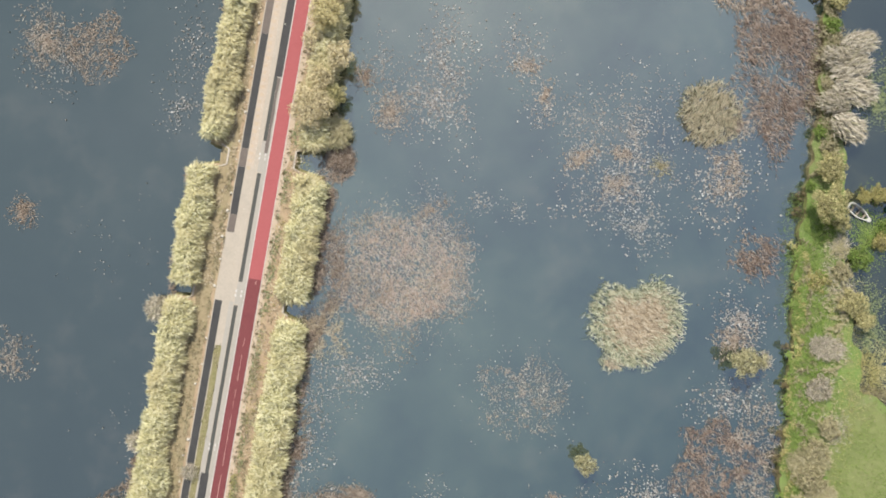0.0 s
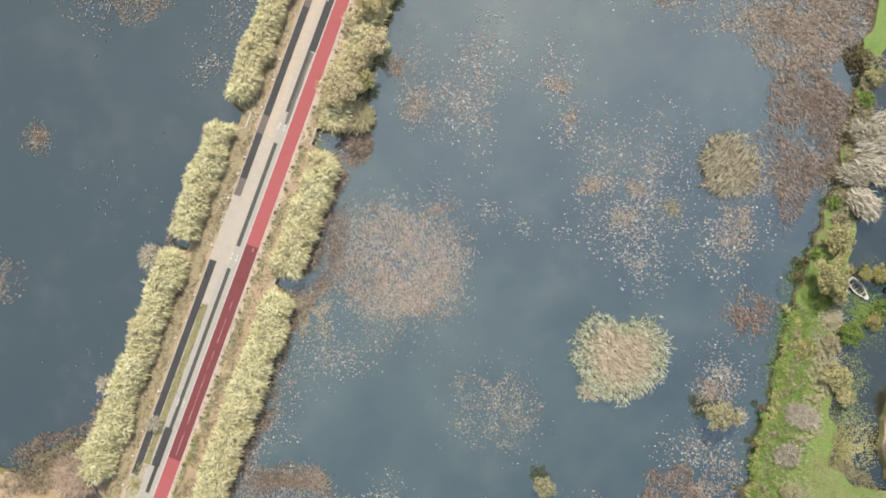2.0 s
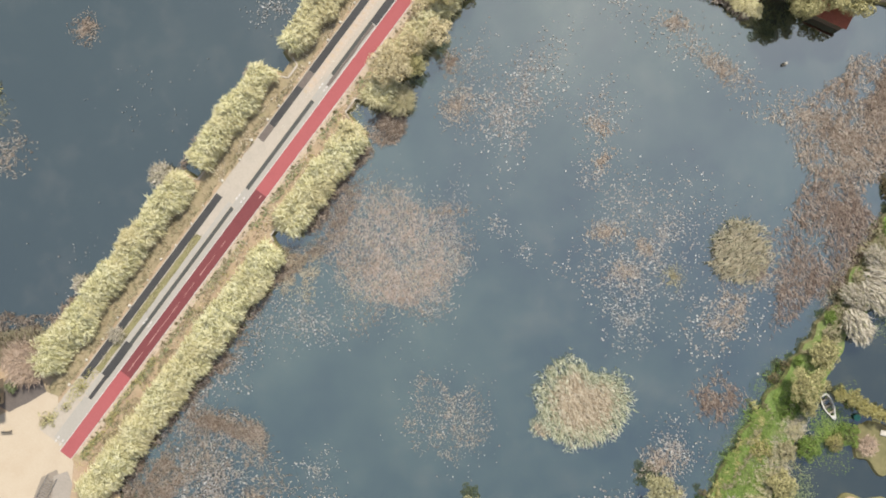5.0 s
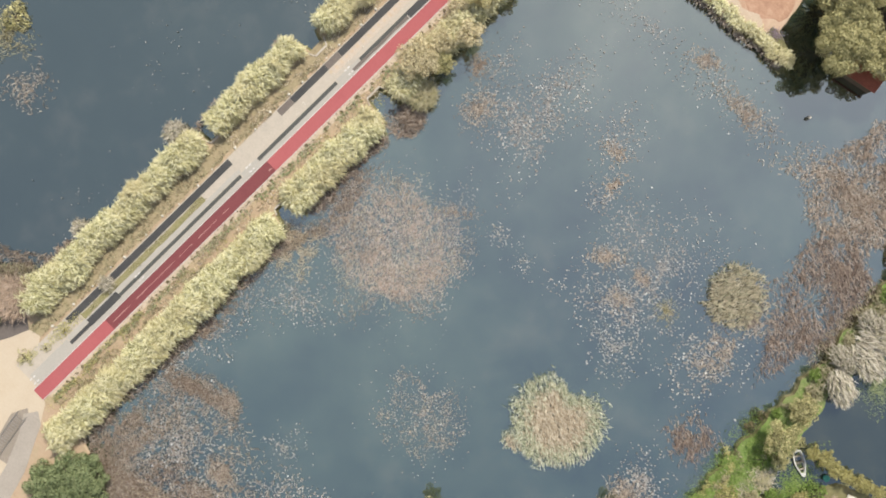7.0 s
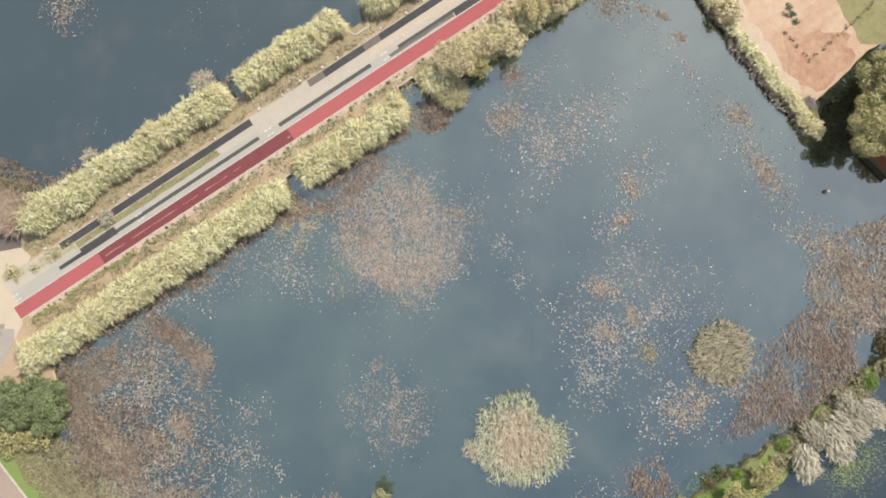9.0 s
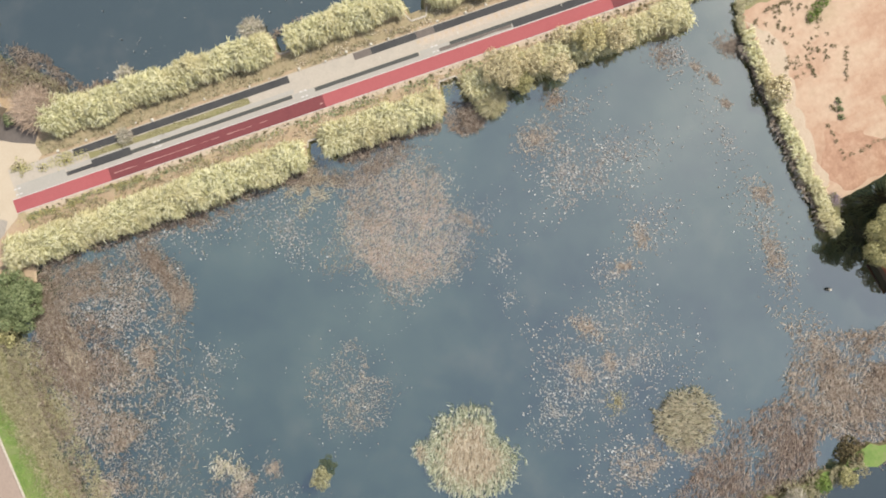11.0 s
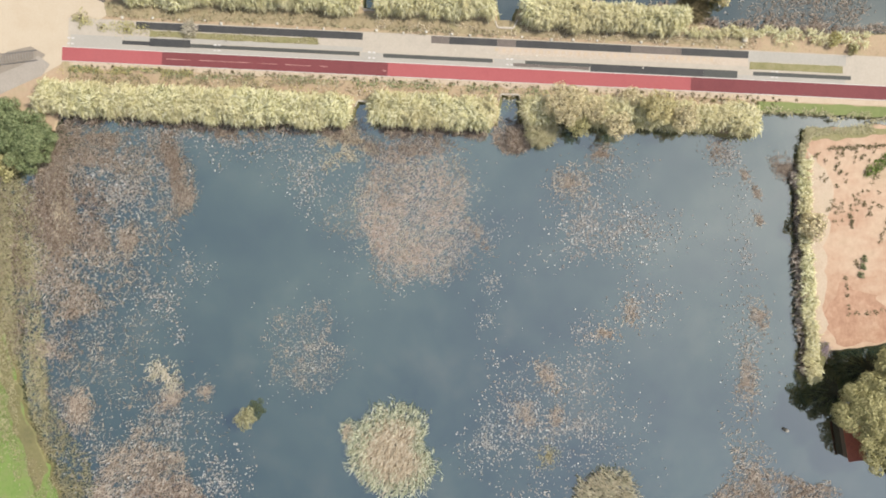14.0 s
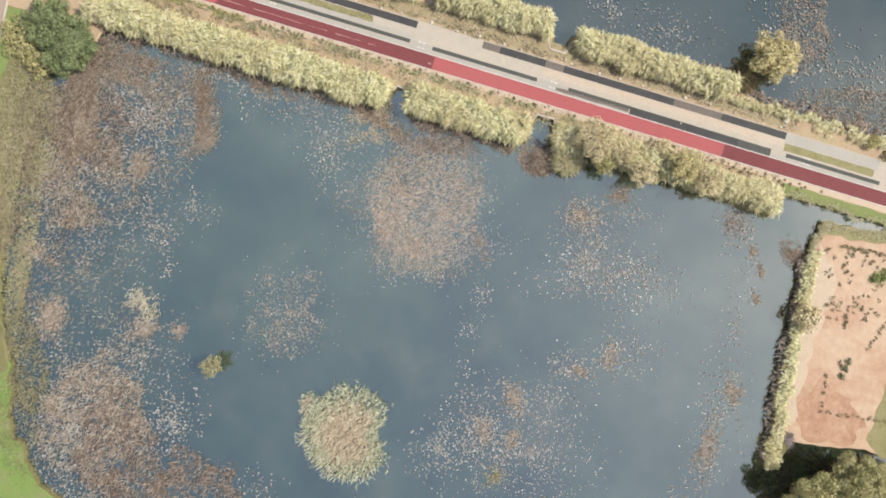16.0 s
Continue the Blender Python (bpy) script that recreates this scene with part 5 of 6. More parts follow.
# tall grass on the east bank
for i, (x0, x1, y0, y1, n, m, h) in enumerate(((62.4, 63.6, -46, 2, 350, M_OLIVER, 0.7), (63.0, 66.6, -46, 6, 1300, M_LEAFB, 0.5), (65.5, 69.5, -30, 8, 200, M_SCRUB, 0.7), (67.5, 70.2, -22, 3, 240, M_SCRUB, 1.0), (66.2, 69.8, 12, 48, 1300, M_OLIVER, 0.9), (64.0, 67.6, -48, -28, 150, M_SCRUB, 1.1), (60.2, 61.4, -47, -18, 420, M_LEAFB, 0.6), (61.6, 62.8, -20, 2, 380, M_LEAFB, 0.6), (60.0, 61.0, -47, -18, 260, M_LEAFY, 0.5), (61.2, 62.4, -20, 2, 240, M_LEAFY, 0.5))):
    cane("tall_grass", "tall uneven grass and scrub on the east bank", (((x0, y0), (x0 + 1.4, y1)), ((x1, y0), (x1 + 1.4, y1))), n, m, (h * 0.4, h * 1.3), 0.55, 0.12, 4, -0.1, 200 + i, "grass", wander=2.6)
# east bank
for i, (x, y, r, b) in enumerate(((72.6, 36, 2.8, 10), (71.2, 31.4, 3.2, 20), (71.8, 28, 3.4, -20), (69.6, 33.5, 2.6, 170), (70.8, 21.6, 3.0, -40), (69, 25.6, 2.6, 160))):
    twiggy("grey_willow", "feathery grey dry willow on the bank", x, y, r * 1.1, 2.4, M_GREYW, 40 + i, 640, -0.1, 0.12, 0, "shrub", 1.25, 0.85, b)
for i, (x, y, r, h, m, lab) in enumerate(((68.0, 14.2, 3.4, 3.0, M_LEAFO, "dark olive bush on the bank"), (66.8, 7.8, 4.1, 5.0, M_LEAFO, "grey-brown bush on the bank"), (69.8, 4.6, 1.9, 2.4, M_LEAFO, "grey-brown bush on the bank"),
        (76.2, 9.6, 2.0, 2.2, M_LEAFY, "yellow-green bush along the channel"), (78.6, 9.0, 1.8, 2.0, M_LEAFY, "yellow-green bush along the channel"), (81, 9.2, 1.8, 2.0, M_LEAFY, "yellow-green bush along the channel"), (83.4, 9.6, 1.7, 2.0, M_LEAFY, "yellow-green bush along the channel"), (73.8, 9.2, 1.6, 2.0, M_LEAFY, "yellow-green bush along the channel"), (85.4, 9.9, 1.6, 1.9, M_LEAFY, "yellow-green bush along the channel"), (87.4, 10.2, 1.7, 1.9, M_LEAFY, "yellow-green bush along the channel"), (79.2, 3.4, 2.6, 0.8, M_LEAFB, "low bright green weeds on the spit"), (77.6, 1.2, 2.0, 0.7, M_LEAFY, "low yellow-green weeds on the spit"),
        (69.5, 43.5, 2.2, 2.2, M_LEAFO, "dark olive bush on the bank"), (66.4, 20.6, 1.5, 1.2, M_LEAFB, "bright green bush on the bank"), (64.8, 11.2, 1.2, 1.0, M_LEAFB, "bright green bush on the bank"), (68.6, 39.5, 1.9, 1.4, M_LEAFB, "bright green bush on the bank"),
        (73.5, -1.8, 2.8, 1.6, M_LEAFB, "bright yellow-green bush on the bank"), (72.0, -9.5, 3.2, 2.2, M_LEAFO, "olive bush on the bank"), (74, -12.6, 2.2, 2.0, M_LEAFO, "olive bush on the bank"),
        (64.6, -40.2, 3.6, 2.0, M_SCRUB, "dry tan scrub on the bank"), (65.6, -35.6, 3.0, 1.8, M_SCRUB, "grey-green scrub on the bank"), (68, -31.5, 2.4, 1.6, M_SCRUB, "dry tan scrub on the bank"), (66.4, -24.4, 2.6, 1.6, M_GREYW, "dry grey scrub on the bank"),
        (62.5, -44.5, 2.0, 1.6, M_SCRUB, "grey-green scrub on the bank"), (67.6, 3.0, 2.6, 1.0, M_LEAFB, "bright green scrub on the bank"), (66.5, -6.0, 2.6, 0.9, M_LEAFY, "yellow-green scrub on the bank"), (70.4, -4, 2.2, 1.2, M_SCRUB, "dry scrub on the bank"))):
    tree("bank_bush", lab, x, y, r, h, m, 60 + i, -0.06, category="bush", leaf=0.14, lobes=20, flat=0.55, per_area=60)
for i, (x, y, rx, ry, tn) in enumerate(((67.4, -17.6, 3.4, 1.4, -18), (66.4, -24.4, 2.6, 1.5, 10), (68.4, -32, 2.2, 3.0, 0), (67.5, -5.5, 2.2, 3.2, 0), (70.5, -9, 1.6, 3.4, 0), (69.5, 0.5, 2.0, 2.6, 0))):
    stubble("dry_straw", "flattened dry pinkish straw on the bank", x, y, rx, ry, 900, M_GREYW, 20, 60, 0.7, 0.2, 0.1, tn, 0.15, 190 + i, 0.3, 1.0)
for i, (x, y, r) in enumerate(((67.6, -17.4, 2.7), (66.2, -25.2, 1.9), (64.4, -37.4, 3.4), (66.6, -43.4, 2.4))):
    twiggy("straw_heap", "low heap of matted dry straw on the bank", x, y, r, 0.9, M_SCRUB if i > 1 else M_GREYW, 160 + i, 1500, -0.1, 0.07, None, "straw", 1.3, 0.8, -15 + 9 * i)
# Dark bushes added in place of black reflections along the bank.
for i, (x, y, r) in enumerate(((60.4, -17.2, 1.0), (59.3, -32.6, 1.0), (58.9, -37.0, 1.3), (58.6, -39.4, 1.0), (60.2, -24, 0.8), (62.6, 6.6, 1.6), (63.2, 9.4, 1.3))):
    tree("reflection_bush", "small dark bush standing for a dark reflection at the water's edge", x, y, r, 1.9, M_WEED, 150 + i, -0.7, category="bush", leaf=0.16, lobes=6)
tree("dark_shrub", "dark leafless shrub in the reeds", 67.0, 46.5, 3.4, 2.8, M_WEED, 95, WATER, category="bush", leaf=0.24, lobes=10)
stubble("rough_grass", "dry straw-coloured grass on the south shore", 2, -79, 22, 2.6, 3400, M_SCRUB, 90, 90, 0.7, 0.5, 0.12, -2, 0.3, 170, 0.3, 0.95)
stubble("rough_grass", "olive grass on the south shore", 2, -79.5, 24, 3.0, 3400, M_OLIVER, 90, 90, 0.6, 0.5, 0.12, -2, 0.3, 171, 0.3, 0.95)
stubble("rough_grass", "green grass on the south shore", 10, -83, 24, 2.6, 2600, M_LEAFB, 90, 90, 0.5, 0.5, 0.12, -4, 0.3, 172, 0.3, 0.95)
stubble("rough_grass", "dry grass on the corner of the shore", 38, -72, 10, 4, 1800, M_OLIVER, 90, 90, 0.6, 0.5, 0.12, 20, 0.3, 173, 0.3, 0.95)
stubble("rough_grass", "matted olive reed on the marsh's shore", -12, -78.2, 14, 3.0, 2600, M_OLIVER, 90, 90, 0.7, 0.45, 0.12, -4, 0.28, 186, 0.3, 0.9)
stubble("rough_grass", "matted tan reed on the marsh's shore", -10, -77.5, 15, 3.2, 2200, M_SCRUB, 90, 90, 0.7, 0.45, 0.12, -4, 0.32, 187, 0.3, 0.9)
stubble("rough_grass", "matted brown reed on the marsh's shore", -6, -76.5, 16, 3.0, 1700, M_DRY, 60, 70, 0.8, 0.45, 0.12, -4, 0.34, 188, 0.3, 0.85)
# rough grass over the bank and meadow
for i, (x, y, rx, ry, n, m) in enumerate(((64.5, -5, 4.0, 14, 2600, M_LEAFB), (65, -32, 5, 16, 2600, M_LEAFB), (66.5, 22, 2.6, 16, 1100, M_OLIVER), (70, -18, 3.5, 20, 1900, M_LEAFY), (67, 0, 4, 18, 300, M_OLIVER), (65, -30, 4, 16, 300, M_OLIVER), (63, -60, 10, 12, 2500, M_LEAFB), (78, -38, 8, 8, 2600, M_LEAFB))):
    stubble("rough_grass", "rough green grass on the bank", x, y, rx, ry, int(n * 1.8), m, 0, 180, 0.5, 0.55, 0.06, 0, 0.3, 120 + i, 0.2, 0.95)

# ---- garden plot in the north ----
rng = np.random.default_rng(77)
pts = []
for _ in range(75):
    x = rng.uniform(-9.5, 3.5)
    pts.append((x, rng.uniform(68.0 + (x + 9) * 0.1, 79)))
for x0, y0, x1, y1, n in ((20.2, 71.0, 20.5, 90, 26), (13, 71, 20, 71, 8), (3.0, 80.5, 8.6, 77.4, 12), (-9.6, 71, -8.6, 84, 40), (11, 73.2, 12, 73.2, 6), (2.5, 73, 5, 73, 10)):
    for k in range(n):
        f = (k + rng.uniform(-0.4, 0.4)) / n
        pts.append((x0 + (x1 - x0) * f + rng.normal(0, 0.15), y0 + (y1 - y0) * f + rng.normal(0, 0.15)))
ch = []
for x, y in pts:
    k = int(rng.integers(9, 16))
    P = np.column_stack([np.full(k, x) + rng.normal(0, 0.16, k), np.full(k, y) + rng.normal(0, 0.16, k), np.full(k, 0.02)])
    ch.append(blades(P, rng.uniform(0, 6.28, k), rng.uniform(0.15, 0.42, k), rng.uniform(0.2, 0.8, k), np.full(k, 0.12), 0.1))
v, t = joined(ch)
tagged(part("garden_plants", tri_mesh("garden_plants", v, t), M_WEED), "small dark plants dotted over the pink soil", "plants", kind="stuff")
for i, (x, y, r) in enumerate(((-4.6, 77.6, 1.5), (-5.6, 79.2, 1.7), (-6.4, 80.9, 1.8), (-7.3, 82.8, 1.8))):
    tree("garden_hedge", "low green hedge on the garden plot", x, y, r, 0.9, M_LEAFB, 130 + i * 3, category="hedge", leaf=0.16, lobes=7, flat=0.5)
for i, (x, y) in enumerate(((10.6, 74.6), (12.0, 74.2), (13.4, 73.7))):
    tree("garden_hedge", "low dull green hedge on the garden plot", x, y, 0.8, 0.6, M_LEAFD, 140 + i, category="hedge", leaf=0.14, lobes=5, flat=0.5)
tree("shrub", "olive shrub on the plot's bank", 3.6, 65.4, 3.2, 3.6, M_LEAFT, 145, category="bush", leaf=0.22, lobes=11, flat=0.6)
stubble("flower_patch", "mauve flowering weeds on the plot's corner", 25.6, 65.2, 1.8, 1.2, 330, M_PURPLE, 0, 180, 0.4, 0.6, 0.12, 0, 0.2, 146, 0.3, 1.05)

# ---- weeds, stones and culverts along the road ----
ch = []
for k in range(300):
    s = rng.uniform(-60, 60)
    u = 1.95 + rng.normal(0, 0.16) if k % 3 else rng.uniform(2.6, 4.8)
    n = rng.integers(3, 8)
    x, y = su(s, u)
    P = np.column_stack([x + rng.normal(0, 0.14, n), y + rng.normal(0, 0.14, n), np.full(n, 0.01)])
    ch.append(blades(P, rng.uniform(0, 6.28, n), rng.uniform(0.1, 0.34, n), rng.uniform(0.3, 0.9, n), np.full(n, 0.08), 0.1))
v, t = joined(ch)
tagged(part("verge_weeds", tri_mesh("verge_weeds", v, t), M_WEED), "small dark weeds along the sandy verge", "weeds", kind="stuff")


def lane_shrub(s, u, r, mesh):
    ob = part("lane_shrub", mesh, M_WEED)
    ob.matrix_world = Matrix.Translation((*su(s, u), 0.0)) @ Matrix.Rotation(s * 7, 4, "Z") @ Matrix.Diagonal((r, r, r, 1))
    tagged(ob, "small dark shrub planted beside the red cycle lane", "shrub", "shrubs along the cycle lane")


def tuft_mesh(seed):
    q = np.random.default_rng(seed)
    n = 46
    a = q.uniform(0, 6.28, n)
    P = np.column_stack([np.cos(a) * 0.5, np.sin(a) * 0.5, np.zeros(n)]) * np.sqrt(q.uniform(0, 1, n))[:, None]
    v, t = blades(P, a + q.normal(0, 0.8, n), q.uniform(0.5, 1.1, n), q.uniform(0.3, 0.9, n), np.full(n, 0.26), 0.15)
    return tri_mesh("lane_shrub", v, t)


TUFTS = [tuft_mesh(k) for k in (301, 302, 303)]
for k in range(62):
    s = -58 + k * 2.05 + 0.5 * math.sin(k * 2.7)
    lane_shrub(s, 2.05 + 0.16 * math.sin(k * 1.9), 0.26 + 0.09 * math.sin(k * 3.3), TUFTS[k % 3])
for k in range(22):
    lane_shrub(40 + k * 1.15 + 0.3 * math.sin(k * 2.3), 2.75 + 0.3 * math.sin(k * 2.9), 0.30 + 0.08 * math.sin(k * 5.3), TUFTS[(k + 1) % 3])


def verge_grass(label, s0, s1, u0, u1, n, m, seed):
    r = np.random.default_rng(seed)
    s, u = r.uniform(s0, s1, n), r.uniform(u0, u1, n)
    keep = np.array([noise.noise(Vector((a * 0.35, b * 0.8, seed))) > -0.05 for a, b in zip(s, u)])
    s, u = s[keep], u[keep]
    k = len(s)
    P = np.column_stack([OX + AX * s + AY * u, OY + AY * s - AX * u, np.full(k, 0.0)])
    v, t = blades(P, r.uniform(0, 6.28, k), r.uniform(0.25, 0.7, k), r.uniform(0.3, 0.85, k), r.uniform(0.05, 0.13, k), 0.15)
    tagged(part("verge_grass", tri_mesh("verge_grass", v, t), m), label, "grass", kind="stuff")


verge_grass("thin green grass on the verge", -62, -20, 2.1, 5.6, 3600, M_OLIVER, 1)
verge_grass("dry grass at the foot of the cane", -40, 60, 2.6, 5.4, 2600, M_TAN, 2)
verge_grass("dark weeds on the earth verge", -60, 60, 2.0, 5.4, 1300, M_WEED, 12)
verge_grass("yellow-green grass on the bank", -64, 62, 2.2, 6, 1700, M_LEAFY, 13)
verge_grass("green tufts along the sandy verge", -62, 30, 2.1, 3.4, 2200, M_LEAFD, 15)
verge_grass("green tufts along the sandy verge", -62, -40, 2.0, 3.2, 1100, M_LEAFY, 17)
verge_grass("green tufts in the old paving", -60, -50, -6.2, -4.4, 500, M_LEAFO, 16)
verge_grass("dark weeds below the cane", -56, 60, -9.4, -6.6, 1100, M_WEED, 14)
verge_grass("green and dry grass below the cane", -56, -10, -9.4, -6.6, 2000, M_OLIVER, 3)
verge_grass("dry grass below the cane", -8, 60, -8.6, -6.5, 1700, M_TAN, 4)
verge_grass("green grass edging the road", -8, 14, -7.6, -6.4, 500, M_OLIVER, 5)
verge_grass("grass in the old paving", -47, -18, -4.7, -3.7, 500, M_OLIVER, 6)
verge_grass("grass in the old paving", -56, -48, -6, -3.6, 360, M_LEAFY, 7)


def marker_stone(s, u, r, seed):
    bm = bmesh.new()
    bmesh.ops.create_icosphere(bm, subdivisions=1, radius=r)
    for q in bm.verts:
        q.co = q.co * (1 + 0.35 * noise.noise(q.co * 3 / r + Vector((seed, 0, 0))))
        q.co.z *= 0.6
    ob = part("marker_stone", bm, M_STONE)
    ob.location = (*su(s, u), r * 0.35)
    tagged(ob, "whitewashed stone on the road's verge", "stone", "stones along the verge")


for i in range(26):
    marker_stone(-52 + i * 4.4 + rng.uniform(-1, 1), -6.75 + rng.normal(0, 0.15), rng.uniform(0.16, 0.36), i * 3.1)
marker_stone(57.8, -8.2, 0.55, 101)
for s, u in ((21, -3.6), (6.5, -3.9), (40, -2.3)):
    marker_stone(s, u, 0.16, s)


r = np.random.default_rng(5)
g = r.uniform(4, 46, 170)
gu = r.normal(-3.7, 0.4, 170)
v, t = pads(np.column_stack([OX + AX * g + AY * gu, OY + AY * g - AX * gu, np.full(170, 0.05)]), r.uniform(0.03, 0.13, 170), r.uniform(0, 0.3, 170), r.uniform(0, 6.28, 170))
tagged(part("rubble", tri_mesh("rubble", v, t), M_STONE), "scattered pale rubble on the worn road", "rubble", kind="stuff")


def culvert(s, u, w, wing, flip, label):
    """Headwall with splayed wing walls round a square opening."""
    root = thing("culvert", label, "culvert")
    d = 1 if flip > 0 else -1
    x, y = su(s, u)
    root.matrix_world = Matrix.Translation((x, y, 0)) @ Matrix.Rotation(math.atan2(-AX, AY) + (0 if d > 0 else math.pi), 4, "Z")
    # local x points to the water, y along the bank
    part("headwall", box_bm(-0.2, 0.12, -w / 2, w / 2, -0.35, 0.12, 0.03), M_HEAD, root)
    for k in (-1, 1):
        bm = box_bm(0, wing, -0.11, 0.11, -1.6, 0.10, 0.03)
        ob = part("wing_wall", bm, M_HEAD, root)
        ob.matrix_local = pose(0.0, k * w / 2, 0, 0, 0, k * 24)
        part("pier", box_bm(-0.2, 0.08, k * (w / 2 - 0.16) - 0.16, k * (w / 2 - 0.16) + 0.16, -1.6, -0.36), M_HEAD, root)
    # A solid black block fills the opening, standing for the shade inside.
    part("opening", box_bm(-1.6, -0.4, -w / 2 + 0.3, w / 2 - 0.3, -1.6, -0.4), M_BLACK, root, "black block standing for the dark culvert opening")


culvert(16.6, 3.55, 3.1, 1.3, 1, "pale concrete culvert head opening on the pond")
culvert(-9.5, 6.0, 1.9, 1.1, 1, "small concrete culvert head among the cane")
culvert(15.2, -8.3, 2.8, 1.6, -1, "pale concrete culvert head on the west pond")
culvert(-9.2, -10.3, 2.0, 1.2, -1, "small concrete culvert head on the west pond")

# ---- boat, shed, post, house, racks ----
def rowing_boat(x, y, turn):
    root = thing("rowing_boat", "small white rowing boat moored at the bank", "boat", x, y, WATER, turn)
    n, L, B = 12, 4.7, 0.92
    def station(i):
        f = i / (n - 1)
        return -L / 2 + L * f, B * (0.72 + 0.28 * math.sin(math.pi * min(1, f * 1.35))) * (1 - max(0, f - 0.5) ** 2 * 3.6) + 0.02
    bm = bmesh.new()
    rows = []
    for i in range(n):
        px, w = station(i)
        rows.append([bm.verts.new((px, q * w, z)) for q, z in ((-1, 0.42), (-0.86, 0.1), (-0.5, -0.12), (0.5, -0.12), (0.86, 0.1), (1, 0.42))])
    for a, b in zip(rows, rows[1:]):
        for k in range(5):
            bm.faces.new((a[k], b[k], b[k + 1], a[k + 1]))
    bm.faces.new(rows[0])
    bm.faces.new(rows[-1][::-1])
    part("hull", bm, M_WHITE, root)
    bm = bmesh.new()
    for k in (-1, 1):
        pr = None
        for i in range(n):
            px, w = station(i)
            q = [bm.verts.new((px, k * (w + o), z)) for o, z in ((0.06, 0.40), (0.06, 0.48), (-0.14, 0.48), (-0.14, 0.40))]
            if pr:
                for j in range(4):
                    bm.faces.new((pr[j], q[j], q[(j + 1) % 4], pr[(j + 1) % 4]))
            pr = q
    part("gunwale", bm, M_WHITE, root)
    part("floor", box_bm(-2.1, 1.3, -0.55, 0.55, -0.06, -0.02), M_INNER, root, "dark boat floor")
    for px in (-1.5, -0.3, 0.9):
        part("bench", box_bm(px - 0.16, px + 0.16, -0.78, 0.78, 0.26, 0.31, 0.01), M_BENCH, root)
    part("transom", box_bm(-L / 2 - 0.05, -L / 2 + 0.06, -0.7, 0.7, 0.0, 0.48, 0.02), M_WHITE, root)
    part("foredeck", box_bm(1.55, 2.1, -0.42, 0.42, 0.40, 0.45, 0.02), M_WHITE, root)
    for k in (-1, 1):
        part("oar", box_bm(-1.2, 1.2, k * 0.42 - 0.03, k * 0.42 + 0.03, 0.33, 0.38, 0.01), M_BENCH, root)


rowing_boat(74.2, 6.35, -38)

shed = thing("boat_shed", "small shed with a red tiled roof at the water", "shed", 42.6, 68.3, -0.1, 2)
part("wall", box_bm(-2.8, 2.8, -1.2, 1.2, -1.2, 1.25), M_BARK, shed, "dark shed wall")
deck = part("roof", box_bm(-3.1, 3.1, -1.6, 1.5, -0.06, 0.06, 0.02), M_TILE, shed, "red clay tile roof")
deck.matrix_local = pose(0, 0, 1.5, 8, 0, 0)
for j in range(20):
    bm = bmesh.new()
    q = -2.98 + j * 0.314
    tube(bm, [Vector((q, -1.62, 0.07)), Vector((q, 1.5, 0.07))], [0.08, 0.08], 6)
    part("tile_row", bm, M_TILE, deck)

post = thing("mooring_post", "stout white post standing in the pond", "post", 39.4, 57.4, WATER)
bm = bmesh.new()
tube(bm, [Vector((0, 0, -0.6)), Vector((0, 0, 0.9)), Vector((0, 0, 1.0))], [0.3, 0.28, 0.2], 10)
part("shaft", bm, M_STONE, post)
bm = bmesh.new()
tube(bm, [Vector((0, 0, 0.25)), Vector((0, 0, 0.6))], [0.33, 0.33], 10)
part("band", bm, M_BLACK, post, "black band round the post")

tub = thing("plastic_tub", "teal plastic tub on the channel's bank", "tub", 79.4, 7.0, WATER)
bm = bmesh.new()
tube(bm, [Vector((0, 0, -0.2)), Vector((0, 0, 0.5))], [0.42, 0.55], 12)
part("body", bm, M_TEAL, tub)
bm = bmesh.new()
tube(bm, [Vector((0, 0, 0.46)), Vector((0, 0, 0.52))], [0.62, 0.62], 12)
part("rim", bm, M_TEAL, tub)

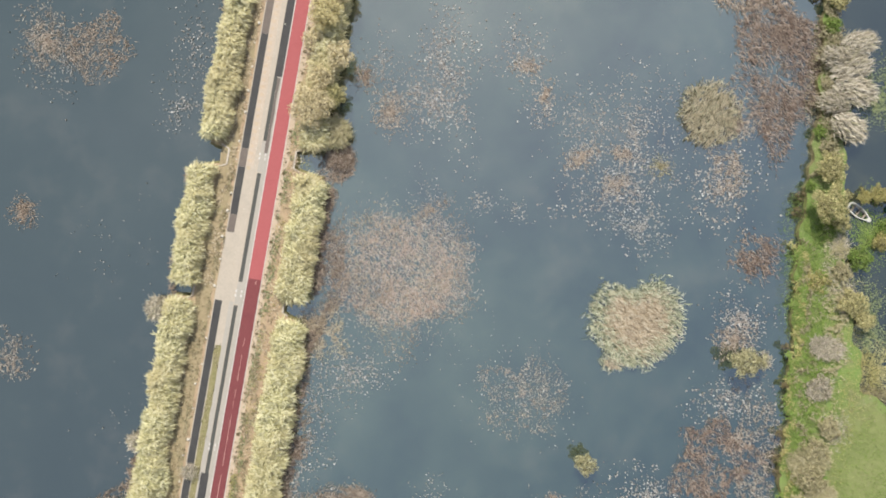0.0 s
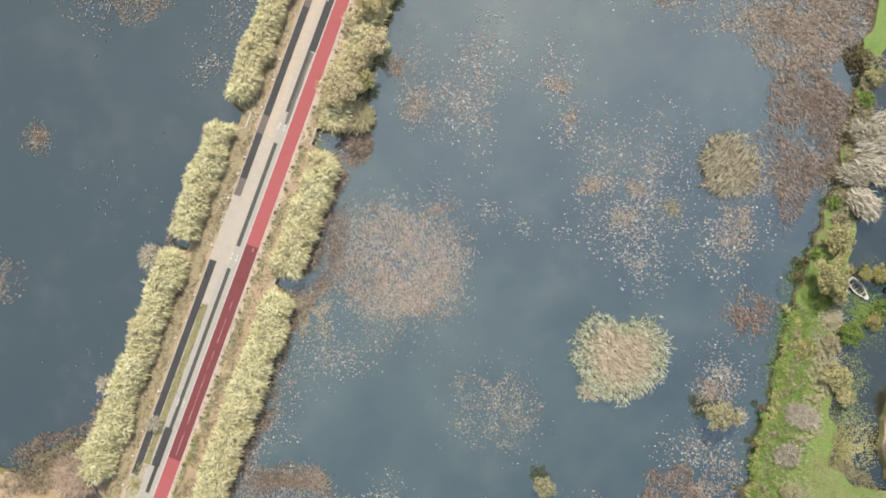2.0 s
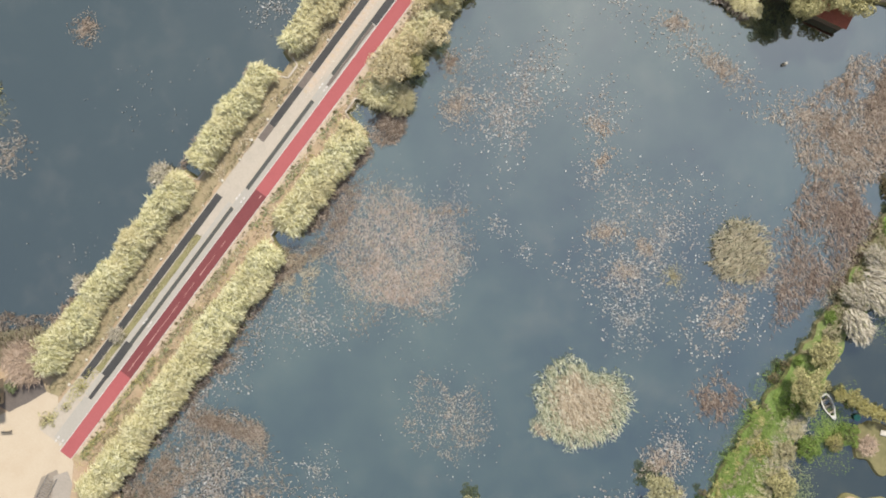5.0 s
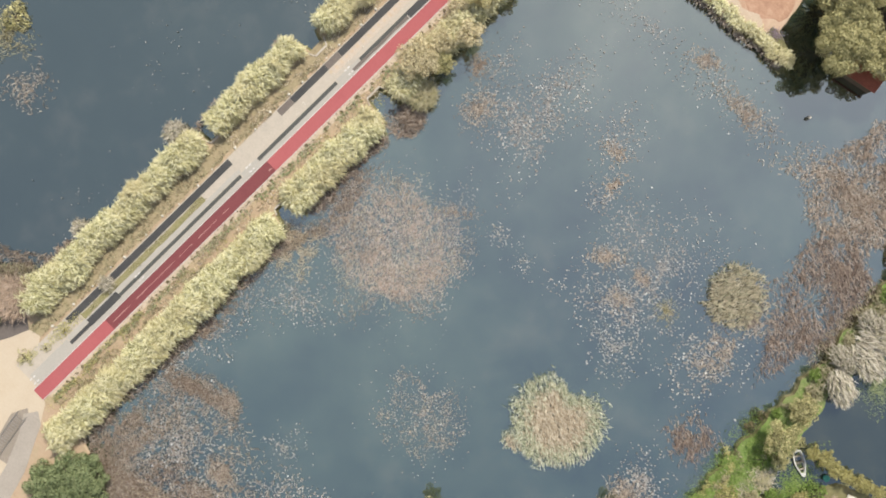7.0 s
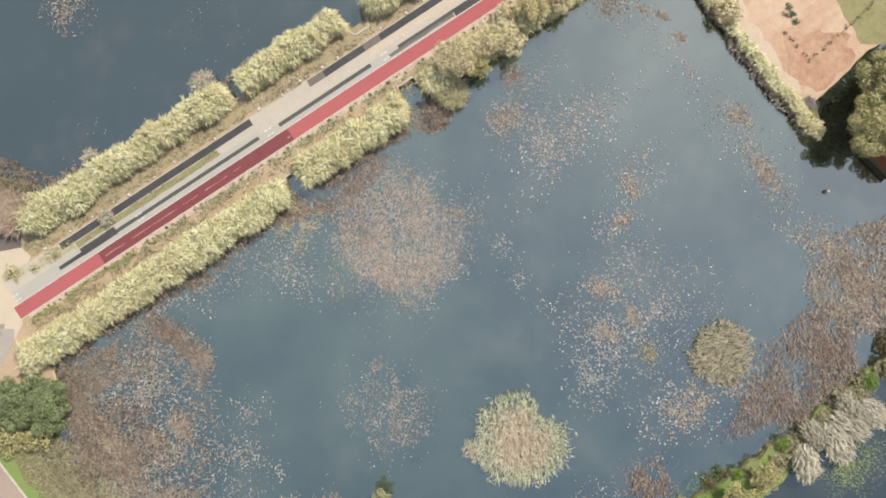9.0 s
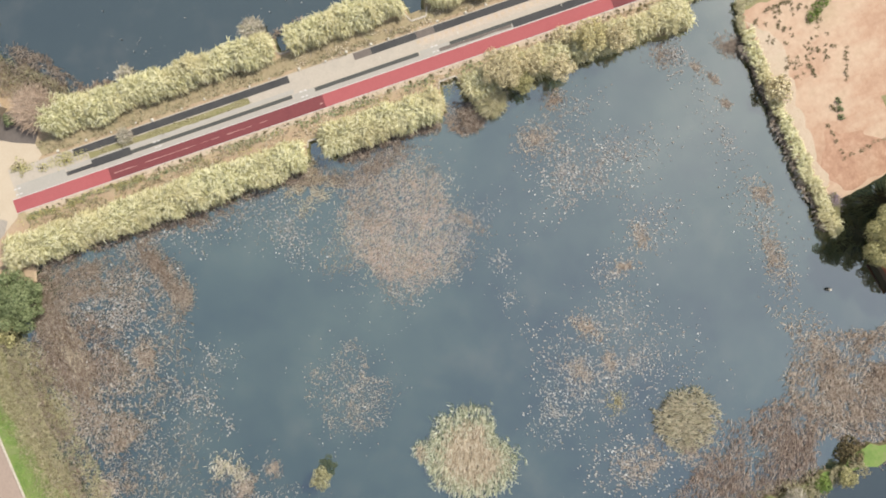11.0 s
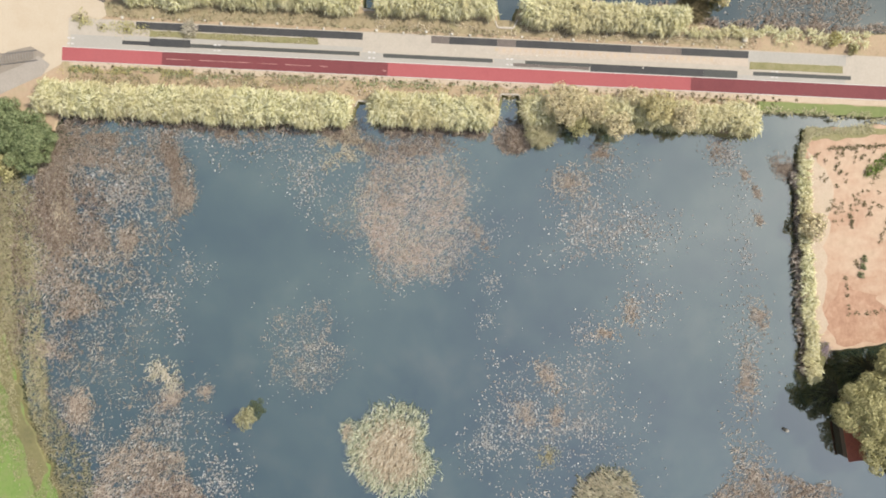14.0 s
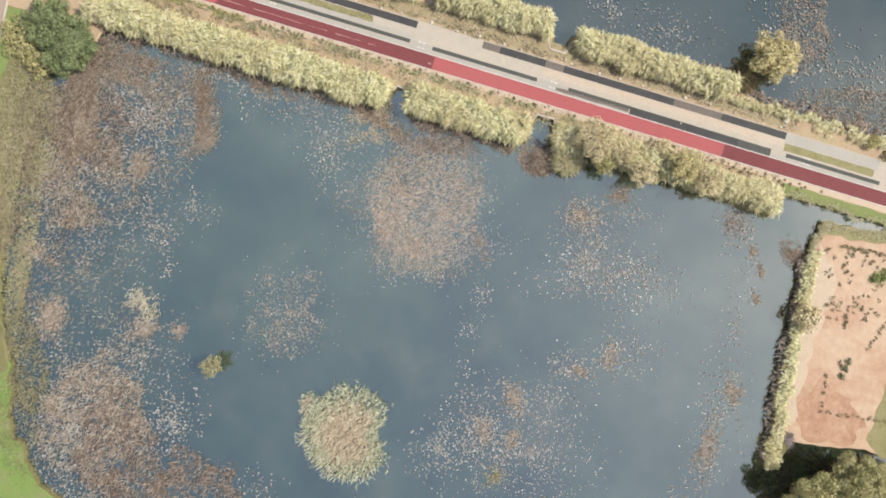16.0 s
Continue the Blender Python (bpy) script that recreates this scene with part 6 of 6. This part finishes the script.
# house by the square: only its roof edge comes into view
ha = math.degrees(math.atan2(-0.46, -0.89))
house = thing("house", "single-storey house with a dark brown roof", "house", -57.4, -56.75, 0, ha)
part("wall", box_bm(0.9, 11, -2.1, 2.3, -0.3, 3.9), M_WALL, house)
roof = part("roof", box_bm(0, 12, -2.8, 2.6, 3.9, 4.15, 0.03), M_ROOFB, house, "dark brown flat-pitched roof")
for i in range(13):
    y = -2.6 + i * 0.42
    part("batten", box_bm(-0.1, 12, y - 0.05, y + 0.05, 4.155, 4.22), M_ROOFB, roof)
for i in range(9):
    y = -2.5 + i * 0.6
    part("rafter_end", box_bm(-0.32, 0.0, y - 0.09, y + 0.09, 3.98, 4.14), M_PAINT, roof, "white rafter end")
part("gutter", box_bm(-0.12, 0.0, -2.8, 2.6, 3.84, 3.96, 0.02), M_PAINT, house)
part("door", box_bm(0.84, 0.9, -0.6, 0.4, 0.0, 2.05), M_BENCH, house)
part("window", box_bm(0.84, 0.9, 1.0, 1.9, 1.0, 2.0), M_BLACK, house)

# bicycle rack on the square
rack = thing("bicycle_rack", "long grey metal bicycle rack on the square", "bicycle rack", -43.4, -71.0, 0.03, 0)
for k in range(17):
    y = -4.0 + k * 0.5
    bm = bmesh.new()
    tube(bm, [Vector((-1.0, y, 0)), Vector((-1.0, y, 0.7)), Vector((-0.7, y, 0.95)), Vector((0.5, y, 0.95)), Vector((0.8, y, 0.7)), Vector((0.8, y, 0))], [0.04] * 6, 6)
    part("hoop", bm, M_STEEL, rack)
for x in (-1.0, 0.8):
    part("rail", box_bm(x - 0.04, x + 0.04, -4.2, 4.2, 0.0, 0.07, 0.01), M_STEEL, rack)
bench = thing("bench", "dark wooden bench on the square", "bench", -54.2, -63.4, 0.03, 30)
part("seat", box_bm(-0.9, 0.9, -0.22, 0.22, 0.42, 0.48, 0.01), M_BENCH, bench)
part("backrest", box_bm(-0.9, 0.9, 0.2, 0.26, 0.55, 0.9, 0.01), M_BENCH, bench)
for q in (-0.75, 0.75):
    part("leg", box_bm(q - 0.04, q + 0.04, -0.2, 0.24, 0.0, 0.42), M_STEEL, bench)
